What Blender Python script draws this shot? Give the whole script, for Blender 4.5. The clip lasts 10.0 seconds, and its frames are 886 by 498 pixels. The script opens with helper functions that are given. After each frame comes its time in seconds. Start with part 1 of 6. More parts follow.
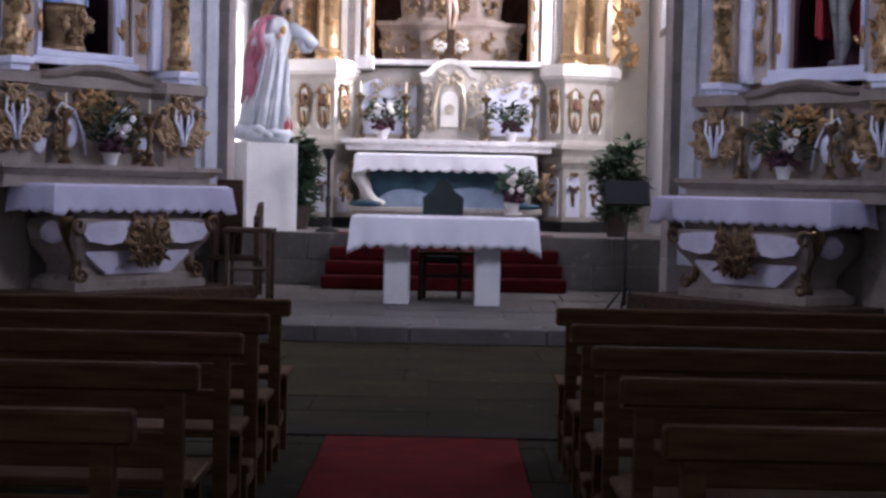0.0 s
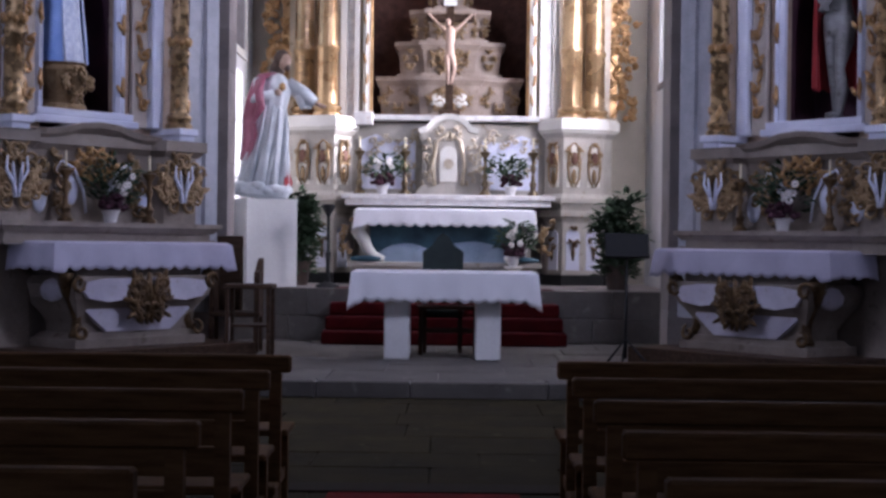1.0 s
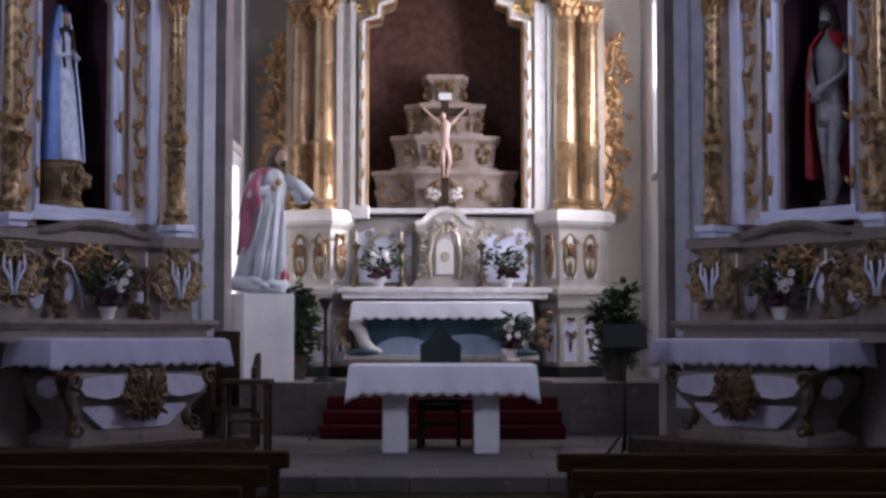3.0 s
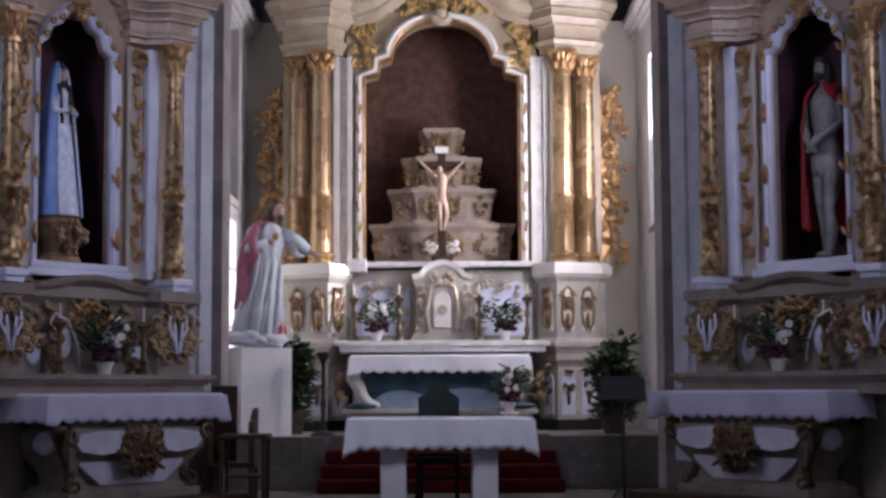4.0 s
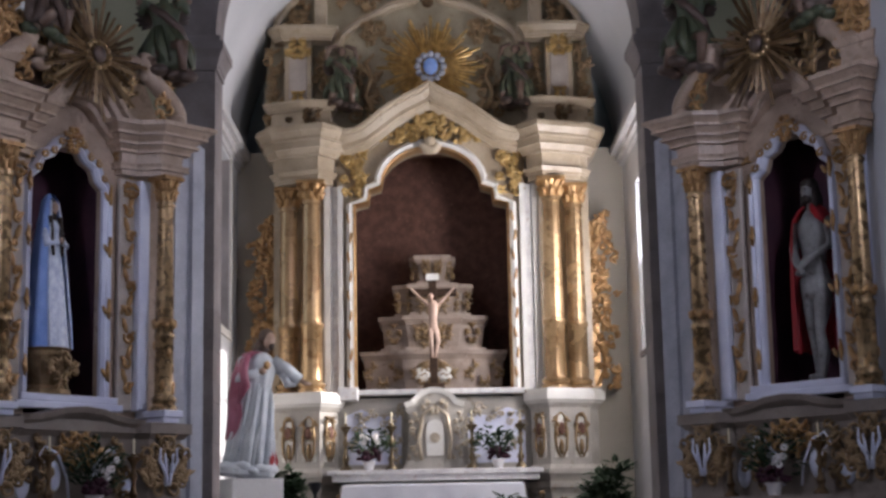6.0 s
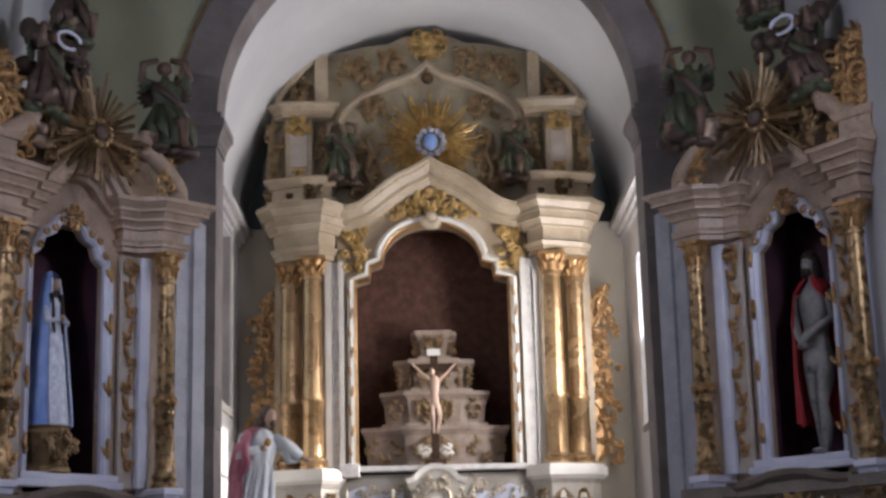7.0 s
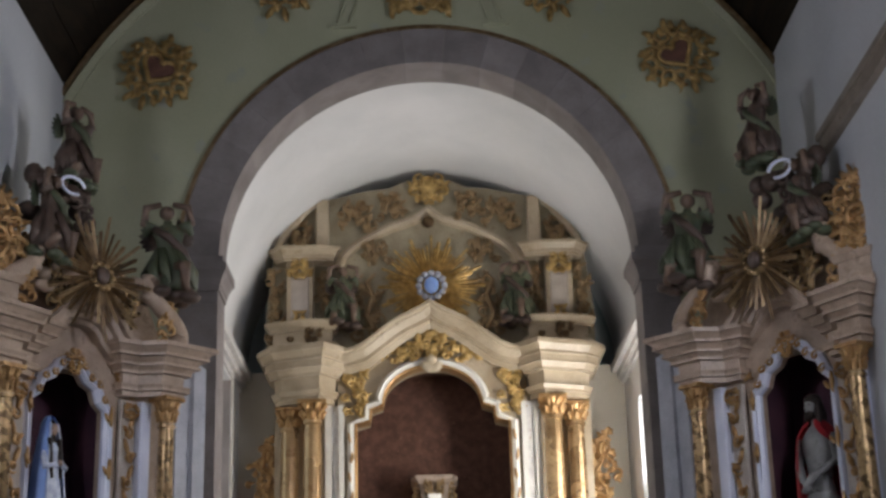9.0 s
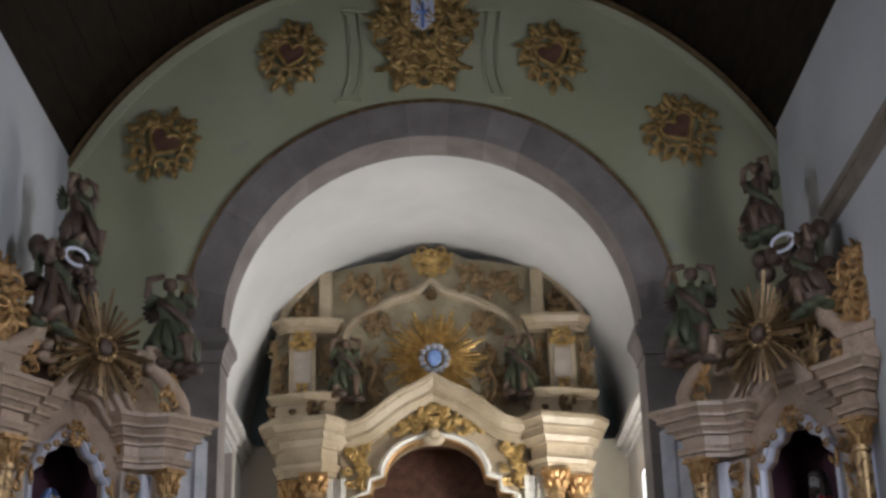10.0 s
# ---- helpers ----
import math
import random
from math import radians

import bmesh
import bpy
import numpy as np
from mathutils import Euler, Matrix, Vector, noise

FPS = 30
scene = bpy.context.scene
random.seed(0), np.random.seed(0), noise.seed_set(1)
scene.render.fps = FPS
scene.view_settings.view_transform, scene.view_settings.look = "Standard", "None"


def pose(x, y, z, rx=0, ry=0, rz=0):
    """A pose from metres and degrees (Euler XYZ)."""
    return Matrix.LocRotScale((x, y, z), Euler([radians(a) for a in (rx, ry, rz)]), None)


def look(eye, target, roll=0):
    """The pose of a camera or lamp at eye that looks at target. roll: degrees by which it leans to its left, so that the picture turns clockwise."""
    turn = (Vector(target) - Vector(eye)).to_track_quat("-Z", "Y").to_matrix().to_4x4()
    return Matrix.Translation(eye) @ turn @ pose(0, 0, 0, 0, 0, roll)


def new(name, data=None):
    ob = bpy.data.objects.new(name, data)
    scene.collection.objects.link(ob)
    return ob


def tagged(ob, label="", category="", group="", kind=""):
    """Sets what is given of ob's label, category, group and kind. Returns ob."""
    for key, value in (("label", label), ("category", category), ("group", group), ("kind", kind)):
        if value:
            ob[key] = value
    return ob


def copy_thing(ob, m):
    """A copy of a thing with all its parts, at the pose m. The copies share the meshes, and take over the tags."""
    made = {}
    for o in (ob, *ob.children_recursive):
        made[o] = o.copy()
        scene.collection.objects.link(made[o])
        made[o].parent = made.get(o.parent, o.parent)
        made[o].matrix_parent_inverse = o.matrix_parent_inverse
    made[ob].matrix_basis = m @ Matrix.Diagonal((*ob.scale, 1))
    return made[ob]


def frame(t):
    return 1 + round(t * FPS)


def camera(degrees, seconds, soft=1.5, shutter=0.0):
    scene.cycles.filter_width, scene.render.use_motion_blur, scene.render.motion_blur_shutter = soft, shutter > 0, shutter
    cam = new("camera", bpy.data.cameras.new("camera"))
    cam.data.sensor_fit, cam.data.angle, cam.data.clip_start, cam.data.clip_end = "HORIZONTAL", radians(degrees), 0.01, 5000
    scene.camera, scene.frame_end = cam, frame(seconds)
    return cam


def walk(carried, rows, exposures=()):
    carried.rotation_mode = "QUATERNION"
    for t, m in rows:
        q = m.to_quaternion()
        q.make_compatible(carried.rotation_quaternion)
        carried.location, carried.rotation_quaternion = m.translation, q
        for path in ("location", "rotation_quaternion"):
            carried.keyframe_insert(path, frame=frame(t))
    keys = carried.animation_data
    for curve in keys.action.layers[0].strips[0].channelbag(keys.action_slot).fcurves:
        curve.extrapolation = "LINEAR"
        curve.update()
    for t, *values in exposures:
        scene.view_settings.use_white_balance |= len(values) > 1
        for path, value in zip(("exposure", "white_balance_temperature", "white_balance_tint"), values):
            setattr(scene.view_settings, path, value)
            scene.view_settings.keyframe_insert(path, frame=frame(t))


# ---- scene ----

# ---------------------------------------------------------------- camera
EYE = 1.45
cam = camera(32.38, 10.0, soft=2.9)
TILTS = [  # seconds, yaw, pitch, lean
    (0.0, 0.130, -2.282, -1.206),
    (0.5, 0.164, -1.070, -0.708),
    (1.0, 0.168, -0.240, -0.721),
    (1.5, 0.123, 0.605, -0.592),
    (2.0, 0.066, 1.328, -0.443),
    (2.5, 0.066, 2.298, -0.248),
    (4.0, -0.029, 5.235, 0.294),
    (4.5, -0.132, 6.460, 0.386),
    (5.0, -0.028, 7.572, 0.523),
    (5.5, -0.243, 8.723, 0.780),
    (7.0, -0.455, 12.808, 1.430),
    (7.5, -0.371, 14.263, 1.440),
    (8.0, -0.182, 15.549, 1.475),
    (8.5, -0.380, 16.667, 1.647),
    (9.0, -0.565, 18.176, 1.558),
    (9.5, -0.568, 19.697, 1.317),
    (10.0, -0.510, 20.906, 1.339),
]
EXPOSURES = [(0.0, 0.9, 5700, 26), (1.0, 0.56, 5500, 26), (2.5, 0.2, 5550, 26), (4.5, 0.08, 5850, 24), (5.5, 0.04, 5950, 20), (7.5, 0.12, 6250, 15), (10.0, 0.22, 6450, 8)]
walk(cam, [(t, pose(0, 0, EYE, 0, 0, yaw) @ pose(0, 0, 0, 90 + pitch) @ pose(0, 0, 0, 0, 0, -lean)) for t, yaw, pitch, lean in TILTS], EXPOSURES)

# ---------------------------------------------------------------- world and lights
world = bpy.data.worlds.new("sky")
scene.world = world
world.use_nodes = True
wn = world.node_tree
sky = wn.nodes.new("ShaderNodeTexSky")
sky.sky_type, sky.sun_disc = "NISHITA", False
sky.sun_elevation, sky.sun_rotation = radians(20), radians(96)
wn.links.new(sky.outputs[0], wn.nodes["Background"].inputs[0])
wn.nodes["Background"].inputs[1].default_value = 0.1


def sun_lamp(strength, aim):
    data = bpy.data.lights.new("sun", "SUN")
    data.energy, data.angle, data.color = strength, radians(0.5), (1.0, 0.93, 0.82)
    ob = new("sun", data)
    ob.matrix_basis = look((0, 0, 0), aim)
    return ob


def window_light(place, aim, width, height, watts, color):
    """An area lamp for daylight in a window's opening, seen or added."""
    data = bpy.data.lights.new("window_daylight", "AREA")
    data.shape, data.size, data.size_y, data.energy, data.color = "RECTANGLE", width, height, watts, color
    ob = new("window_daylight", data)
    ob.matrix_basis = look(place, aim)
    return ob


sun_lamp(5.0, (-0.9, 0.095, -0.33))
CHANCEL_DAY, VAULT_DAY, NAVE_DAY = (1.0, 0.95, 0.88), (0.97, 0.97, 1.0), (0.87, 0.89, 1.0)
window_light((3.15, 21.75, 5.1), (-2.6, 21.6, 7.8), 1.4, 2.4, 84, VAULT_DAY)
window_light((-3.65, 22.1, 5.6), (3.0, 21.4, 7.0), 1.5, 2.4, 5, VAULT_DAY)
# Two added lamps in unseen openings behind the piers, lighting the altarpiece.
window_light((3.3, 20.1, 4.6), (0.6, 22.9, 5.3), 0.9, 1.8, 180, CHANCEL_DAY)
window_light((-3.3, 19.9, 5.0), (2.6, 22.9, 5.4), 0.9, 2.6, 7, CHANCEL_DAY)
# Unseen nave and west windows, set to brighten the side altarpieces and arch wall.
window_light((4.75, 12.0, 6.4), (-3.5, 16.8, 6.2), 1.2, 2.0, 185, NAVE_DAY)
window_light((-4.88, 12.0, 6.4), (3.5, 16.8, 5.4), 1.2, 2.0, 108, NAVE_DAY)
window_light((0, -4.02, 5.5), (0, 18, 9.5), 2.0, 2.4, 28, NAVE_DAY)

# ---------------------------------------------------------------- materials


def mat(name, a, b, rough=0.6, metal=0.0, scale=4.0, bump=0.15, fine=60.0, wear=None, wear_at=0.62, stretch=(1, 1, 1), rnd=0.0):
    """A surface of two mixed tones with grain, broad stains and an optional worn tone."""
    m = bpy.data.materials.new(name)
    m.use_nodes = True
    nt = m.node_tree
    N, L = nt.nodes, nt.links
    bs = N["Principled BSDF"]
    co = N.new("ShaderNodeTexCoord")
    mp = N.new("ShaderNodeMapping")
    mp.inputs["Scale"].default_value = stretch
    L.new(co.outputs["Object"], mp.inputs[0])
    big = N.new("ShaderNodeTexNoise")
    big.inputs["Scale"].default_value, big.inputs["Detail"].default_value = scale, 6
    small = N.new("ShaderNodeTexNoise")
    small.inputs["Scale"].default_value, small.inputs["Detail"].default_value = fine, 4
    L.new(mp.outputs[0], big.inputs["Vector"])
    L.new(mp.outputs[0], small.inputs["Vector"])
    ramp = N.new("ShaderNodeValToRGB")
    ramp.color_ramp.elements[0].position, ramp.color_ramp.elements[1].position = 0.35, 0.68
    ramp.color_ramp.elements[0].color, ramp.color_ramp.elements[1].color = (*a, 1), (*b, 1)
    L.new(big.outputs[0], ramp.inputs[0])
    out = ramp.outputs[0]
    gr = N.new("ShaderNodeMix")
    gr.data_type, gr.blend_type = "RGBA", "OVERLAY"
    gr.inputs[0].default_value = 0.35
    L.new(out, gr.inputs[6])
    L.new(small.outputs[0], gr.inputs[7])
    out = gr.outputs[2]
    if wear:
        wr = N.new("ShaderNodeValToRGB")
        wr.color_ramp.elements[0].position, wr.color_ramp.elements[1].position = wear_at, wear_at + 0.08
        wn_ = N.new("ShaderNodeTexNoise")
        wn_.inputs["Scale"].default_value, wn_.inputs["Detail"].default_value = scale * 3.1, 8
        L.new(mp.outputs[0], wn_.inputs["Vector"])
        L.new(wn_.outputs[0], wr.inputs[0])
        mx = N.new("ShaderNodeMix")
        mx.data_type = "RGBA"
        L.new(wr.outputs[0], mx.inputs[0])
        L.new(out, mx.inputs[6])
        mx.inputs[7].default_value = (*wear, 1)
        out = mx.outputs[2]
    if rnd:
        info = N.new("ShaderNodeObjectInfo")
        hs = N.new("ShaderNodeHueSaturation")
        mr = N.new("ShaderNodeMapRange")
        mr.inputs[3].default_value, mr.inputs[4].default_value = 1 - rnd, 1 + rnd
        L.new(info.outputs["Random"], mr.inputs[0])
        L.new(mr.outputs[0], hs.inputs["Value"])
        L.new(out, hs.inputs["Color"])
        out = hs.outputs[0]
    L.new(out, bs.inputs["Base Color"])
    rr = N.new("ShaderNodeMapRange")
    rr.inputs[3].default_value, rr.inputs[4].default_value = max(rough - 0.12, 0.05), min(rough + 0.12, 1)
    L.new(big.outputs[0], rr.inputs[0])
    L.new(rr.outputs[0], bs.inputs["Roughness"])
    bs.inputs["Metallic"].default_value = metal
    if bump:
        bp = N.new("ShaderNodeBump")
        bp.inputs["Strength"].default_value, bp.inputs["Distance"].default_value = bump, 0.01
        L.new(small.outputs[0], bp.inputs["Height"])
        L.new(bp.outputs[0], bs.inputs["Normal"])
    return m


M_CREAM = mat("cream_paint", (0.39, 0.305, 0.20), (0.56, 0.465, 0.33), 0.38, scale=2, wear=(0.40, 0.31, 0.20), wear_at=0.6)
M_IVORY = mat("ivory_paint", (0.72, 0.69, 0.62), (0.82, 0.80, 0.74), 0.45, scale=3)
M_MARBLE = mat("marbled_paint", (0.60, 0.58, 0.57), (0.80, 0.78, 0.74), 0.35, scale=6, wear=(0.55, 0.47, 0.42), wear_at=0.6)
M_PINK = mat("rose_beige_paint", (0.36, 0.265, 0.19), (0.54, 0.41, 0.31), 0.42, scale=3.5, wear=(0.34, 0.25, 0.18), wear_at=0.58)
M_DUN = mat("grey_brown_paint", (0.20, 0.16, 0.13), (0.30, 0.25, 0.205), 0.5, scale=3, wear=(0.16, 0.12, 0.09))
M_BLUE = mat("pale_blue_paint", (0.66, 0.68, 0.82), (0.80, 0.82, 0.93), 0.33, scale=3)
M_GREYBLUE = mat("grey_blue_paint", (0.37, 0.38, 0.43), (0.49, 0.50, 0.55), 0.5, scale=4)
M_GOLD = mat("gilding", (0.34, 0.185, 0.07), (0.60, 0.39, 0.18), 0.36, metal=0.6, scale=9, bump=0.4, fine=40, wear=(0.24, 0.11, 0.04), wear_at=0.63)
M_LEAFGOLD = mat("bright_gold_leaf", (0.30, 0.19, 0.06), (0.72, 0.50, 0.20), 0.34, metal=0.5, scale=9, bump=0.4, fine=40, wear=(0.20, 0.10, 0.035), wear_at=0.64)
# Throne paint with the shade inside the great niche mixed into the brown.
M_NICHESHADE = mat("shaded_beige_paint", (0.30, 0.23, 0.18), (0.42, 0.33, 0.26), 0.55, scale=5, wear=(0.2, 0.13, 0.09))
M_CAPE = mat("crimson_painted_cloth", (0.30, 0.012, 0.018), (0.46, 0.03, 0.035), 0.55, scale=6)
M_DARKHAIR = mat("dark_brown_painted_hair", (0.018, 0.012, 0.009), (0.04, 0.026, 0.018), 0.6, scale=14, bump=0.5)
M_OLDGOLD = mat("old_gilding", (0.24, 0.155, 0.075), (0.42, 0.30, 0.165), 0.46, metal=0.55, scale=8, bump=0.5, fine=40, wear=(0.22, 0.12, 0.05), wear_at=0.6)
M_BRONZE = mat("dark_bronzed_gilding", (0.20, 0.125, 0.055), (0.48, 0.33, 0.165), 0.28, metal=0.65, scale=11, bump=0.5, fine=35, wear=(0.58, 0.43, 0.24), wear_at=0.62)
M_PALEGOLD = mat("worn_pale_gilding", (0.42, 0.35, 0.25), (0.62, 0.54, 0.41), 0.42, metal=0.35, scale=10, bump=0.4, fine=40)
M_COLUMN = mat("smooth_brown_gilding", (0.32, 0.20, 0.095), (0.48, 0.325, 0.165), 0.28, metal=0.6, scale=2.2, bump=0.2, fine=30, wear=(0.26, 0.15, 0.065), wear_at=0.58)
M_PALEPINK = mat("pale_beige_paint", (0.46, 0.39, 0.33), (0.60, 0.53, 0.46), 0.42, scale=4)
# Pale panel paint, darkened to hold the low light around the side tables.
M_DIMLILAC = mat("dimmed_lilac_paint", (0.50, 0.47, 0.56), (0.64, 0.61, 0.69), 0.42, scale=4, wear=(0.42, 0.37, 0.40))
# White linen again, with the weaker light low on the side altars in its colour.
M_DIMCLOTH = mat("dimmed_white_linen", (0.46, 0.44, 0.55), (0.55, 0.53, 0.64), 0.9, scale=2, bump=0.15, fine=120)
M_GREYCREAM = mat("greyed_ivory_paint", (0.40, 0.37, 0.32), (0.54, 0.505, 0.445), 0.4, scale=2.5, wear=(0.37, 0.32, 0.25), wear_at=0.6)
M_ATTIC = mat("olive_buff_paint", (0.31, 0.26, 0.17), (0.44, 0.38, 0.26), 0.5, scale=3, wear=(0.24, 0.185, 0.11))
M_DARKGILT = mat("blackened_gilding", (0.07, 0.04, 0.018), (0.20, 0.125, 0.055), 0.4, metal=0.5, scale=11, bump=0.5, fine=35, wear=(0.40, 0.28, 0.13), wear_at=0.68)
M_SANCTFLOOR = mat("grey_floor_stone", (0.085, 0.075, 0.065), (0.14, 0.125, 0.11), 0.8, scale=2, bump=0.35, fine=70, wear=(0.19, 0.17, 0.15), rnd=0.14)
M_STONE = mat("granite", (0.22, 0.19, 0.18), (0.31, 0.27, 0.255), 0.8, scale=2.5, bump=0.4, fine=90, rnd=0.12)
# Worn nave stone; the nave's dimness is put into its near-black tones.
M_DIMFLOOR = mat("worn_floor_stone_dimmed", (0.018, 0.014, 0.005), (0.036, 0.028, 0.011), 0.95, scale=2, bump=0.35, fine=70, wear=(0.054, 0.044, 0.023), rnd=0.16)
M_PLASTER = mat("white_plaster", (0.70, 0.70, 0.69), (0.80, 0.79, 0.78), 0.85, scale=0.8, bump=0.1)
M_WALLPAINT = mat("grey_plaster", (0.56, 0.57, 0.60), (0.64, 0.65, 0.68), 0.85, scale=0.6, bump=0.1)
M_OLIVE = mat("olive_wall_paint", (0.41, 0.41, 0.265), (0.49, 0.49, 0.335), 0.8, scale=0.7, bump=0.12, wear=(0.40, 0.41, 0.33))
M_BUFF = mat("buff_wall_paint", (0.50, 0.46, 0.38), (0.60, 0.55, 0.46), 0.8, scale=1.2)
# Grey-teal for the shadow on the end wall behind the attic.
M_WALLSHADE = mat("grey_teal_wall_shade", (0.22, 0.27, 0.28), (0.32, 0.37, 0.38), 0.7, scale=2)
M_DARKWOOD = mat("dark_wood", (0.035, 0.02, 0.012), (0.075, 0.045, 0.028), 0.5, scale=3, stretch=(1, 8, 8), bump=0.2)
M_PEW = mat("pew_wood", (0.092, 0.046, 0.016), (0.165, 0.088, 0.035), 0.72, scale=4, stretch=(1, 9, 9), bump=0.25)
M_CEIL = mat("dark_ceiling_boards", (0.012, 0.008, 0.005), (0.026, 0.018, 0.011), 0.8, scale=2, stretch=(6, 1, 6))
# Step carpet, darker than the runner: shadow of the furniture is in its red.
M_SHADECARPET = mat("shaded_red_carpet", (0.042, 0.0018, 0.0028), (0.072, 0.0035, 0.004), 0.97, scale=5, bump=0.6, fine=220)
M_RUNNER = mat("crimson_runner_pile", (0.12, 0.005, 0.006), (0.18, 0.010, 0.009), 0.97, scale=5, bump=0.6, fine=220)
for m_ in (M_RUNNER, M_SHADECARPET, M_DIMFLOOR, M_PEW, M_CEIL, M_DARKWOOD):
    m_.node_tree.nodes["Principled BSDF"].inputs["Specular IOR Level"].default_value = 0.15
M_CLOTH = mat("white_linen", (0.80, 0.79, 0.82), (0.88, 0.87, 0.90), 0.85, scale=2, bump=0.15, fine=120)
M_PURPLE = mat("purple_hanging", (0.055, 0.02, 0.035), (0.095, 0.035, 0.05), 0.85, scale=3, bump=0.2)
M_DAMASK = mat("brown_red_damask", (0.10, 0.042, 0.028), (0.19, 0.09, 0.06), 0.7, scale=7, bump=0.3, wear=(0.30, 0.16, 0.10))
M_BLACK = mat("black_metal", (0.006, 0.006, 0.007), (0.013, 0.013, 0.013), 0.75, scale=8)
M_BRASS = mat("tarnished_brass", (0.12, 0.09, 0.055), (0.26, 0.20, 0.12), 0.35, metal=0.9, scale=12)
M_CANDLE = mat("candle_wax", (0.76, 0.66, 0.42), (0.84, 0.76, 0.52), 0.5, scale=6)
M_LEAF = mat("green_leaves", (0.012, 0.03, 0.010), (0.032, 0.062, 0.022), 0.72, scale=14)
M_BLOOM = mat("white_petals", (0.72, 0.68, 0.66), (0.84, 0.80, 0.76), 0.7, scale=20)
M_WINE = mat("wine_petals", (0.03, 0.007, 0.014), (0.07, 0.012, 0.03), 0.7, scale=20)
M_POT = mat("white_pot", (0.72, 0.70, 0.70), (0.82, 0.80, 0.80), 0.4, scale=5)
M_CLAY = mat("dark_glazed_clay", (0.05, 0.035, 0.028), (0.09, 0.06, 0.045), 0.5, scale=8)
M_FLESH = mat("painted_flesh", (0.38, 0.25, 0.18), (0.50, 0.35, 0.27), 0.5, scale=6)
M_HAIR = mat("painted_hair", (0.05, 0.03, 0.02), (0.10, 0.06, 0.04), 0.6, scale=20)
M_WHITEROBE = mat("painted_white_robe", (0.50, 0.54, 0.58), (0.66, 0.69, 0.72), 0.5, scale=5)
M_REDROBE = mat("painted_red_cloth", (0.25, 0.014, 0.02), (0.38, 0.03, 0.035), 0.5, scale=5)
M_ROSEROBE = mat("painted_rose_cloth", (0.25, 0.06, 0.10), (0.39, 0.14, 0.20), 0.5, scale=5)
M_BLUEROBE = mat("painted_blue_cloth", (0.19, 0.33, 0.74), (0.34, 0.50, 0.90), 0.45, scale=4)
M_BROCADE = mat("silver_brocade", (0.50, 0.56, 0.72), (0.80, 0.85, 0.95), 0.33, scale=16, bump=0.5, wear=(0.92, 0.94, 0.97))
M_GREENROBE = mat("painted_green_cloth", (0.05, 0.065, 0.035), (0.10, 0.11, 0.06), 0.5, scale=7, wear=(0.16, 0.12, 0.06))
M_BROWNROBE = mat("painted_brown_cloth", (0.06, 0.04, 0.03), (0.12, 0.075, 0.055), 0.5, scale=7)
M_DARKFLESH = mat("darkened_painted_flesh", (0.12, 0.072, 0.048), (0.20, 0.13, 0.09), 0.45, scale=7, wear=(0.08, 0.045, 0.03))
M_GREYFLESH = mat("pale_grey_carving", (0.20, 0.195, 0.19), (0.33, 0.32, 0.31), 0.48, scale=6, wear=(0.12, 0.10, 0.095))
M_GREENFAB = mat("dark_green_upholstery", (0.012, 0.022, 0.02), (0.025, 0.04, 0.036), 0.7, scale=6, bump=0.3)
M_SCENE = mat("painted_deep_blue", (0.02, 0.06, 0.09), (0.07, 0.16, 0.21), 0.35, scale=3)
M_PALEBLUE = mat("painted_mist_blue", (0.30, 0.40, 0.52), (0.46, 0.56, 0.68), 0.4, scale=3)
M_WHITESTONE = mat("white_stone", (0.66, 0.65, 0.64), (0.76, 0.75, 0.73), 0.6, scale=2, bump=0.2)
M_GLASS = bpy.data.materials.new("window_pane")
M_GLASS.use_nodes = True
M_GLASS.node_tree.nodes["Principled BSDF"].inputs["Transmission Weight"].default_value = 1.0
M_GLASS.node_tree.nodes["Principled BSDF"].inputs["Roughness"].default_value = 0.4

# ---------------------------------------------------------------- mesh helpers


def chain(ob):
    m = ob.matrix_basis.copy()
    while ob.parent:
        ob = ob.parent
        m = ob.matrix_basis @ m
    return m


def part(name, bm, material, parent=None, label="", space=None, smooth=False):
    """One mesh object out of bm, given in world metres or in the space of a matrix, under a thing or a part."""
    if space is not None:
        bm.transform(space)
    if parent is not None:
        bm.transform(chain(parent).inverted())
    bmesh.ops.recalc_face_normals(bm, faces=bm.faces)
    me = bpy.data.meshes.new(name)
    if smooth:
        for f in bm.faces:
            f.smooth = True
    bm.to_mesh(me)
    bm.free()
    for m in (material if isinstance(material, (list, tuple)) else [material]):
        me.materials.append(m)
    ob = new(name, me)
    if smooth:
        me.set_sharp_from_angle(angle=radians(50))
    if parent is not None:
        ob.parent = parent
    if label:
        ob["label"] = label
    return ob


def thing(name, x, y, z, rz=0.0, label="", category="", group="", kind="", base=None):
    ob = new(name)
    m = pose(x, y, z, 0, 0, rz)
    ob.matrix_basis = base @ m if base is not None else m
    return tagged(ob, label, category, group, kind)


def B():
    return bmesh.new()


def box(bm, x0, x1, y0, y1, z0, z1, bev=0.0, mi=0):
    v = [bm.verts.new(p) for p in ((x0, y0, z0), (x1, y0, z0), (x1, y1, z0), (x0, y1, z0), (x0, y0, z1), (x1, y0, z1), (x1, y1, z1), (x0, y1, z1))]
    fs = [bm.faces.new([v[i] for i in q]) for q in ((0, 3, 2, 1), (4, 5, 6, 7), (0, 1, 5, 4), (1, 2, 6, 5), (2, 3, 7, 6), (3, 0, 4, 7))]
    for f in fs:
        f.material_index = mi
    if bev:
        es = {e for f in fs for e in f.edges}
        bmesh.ops.bevel(bm, geom=list(es), offset=bev, segments=1, affect="EDGES", profile=0.5)
    return bm


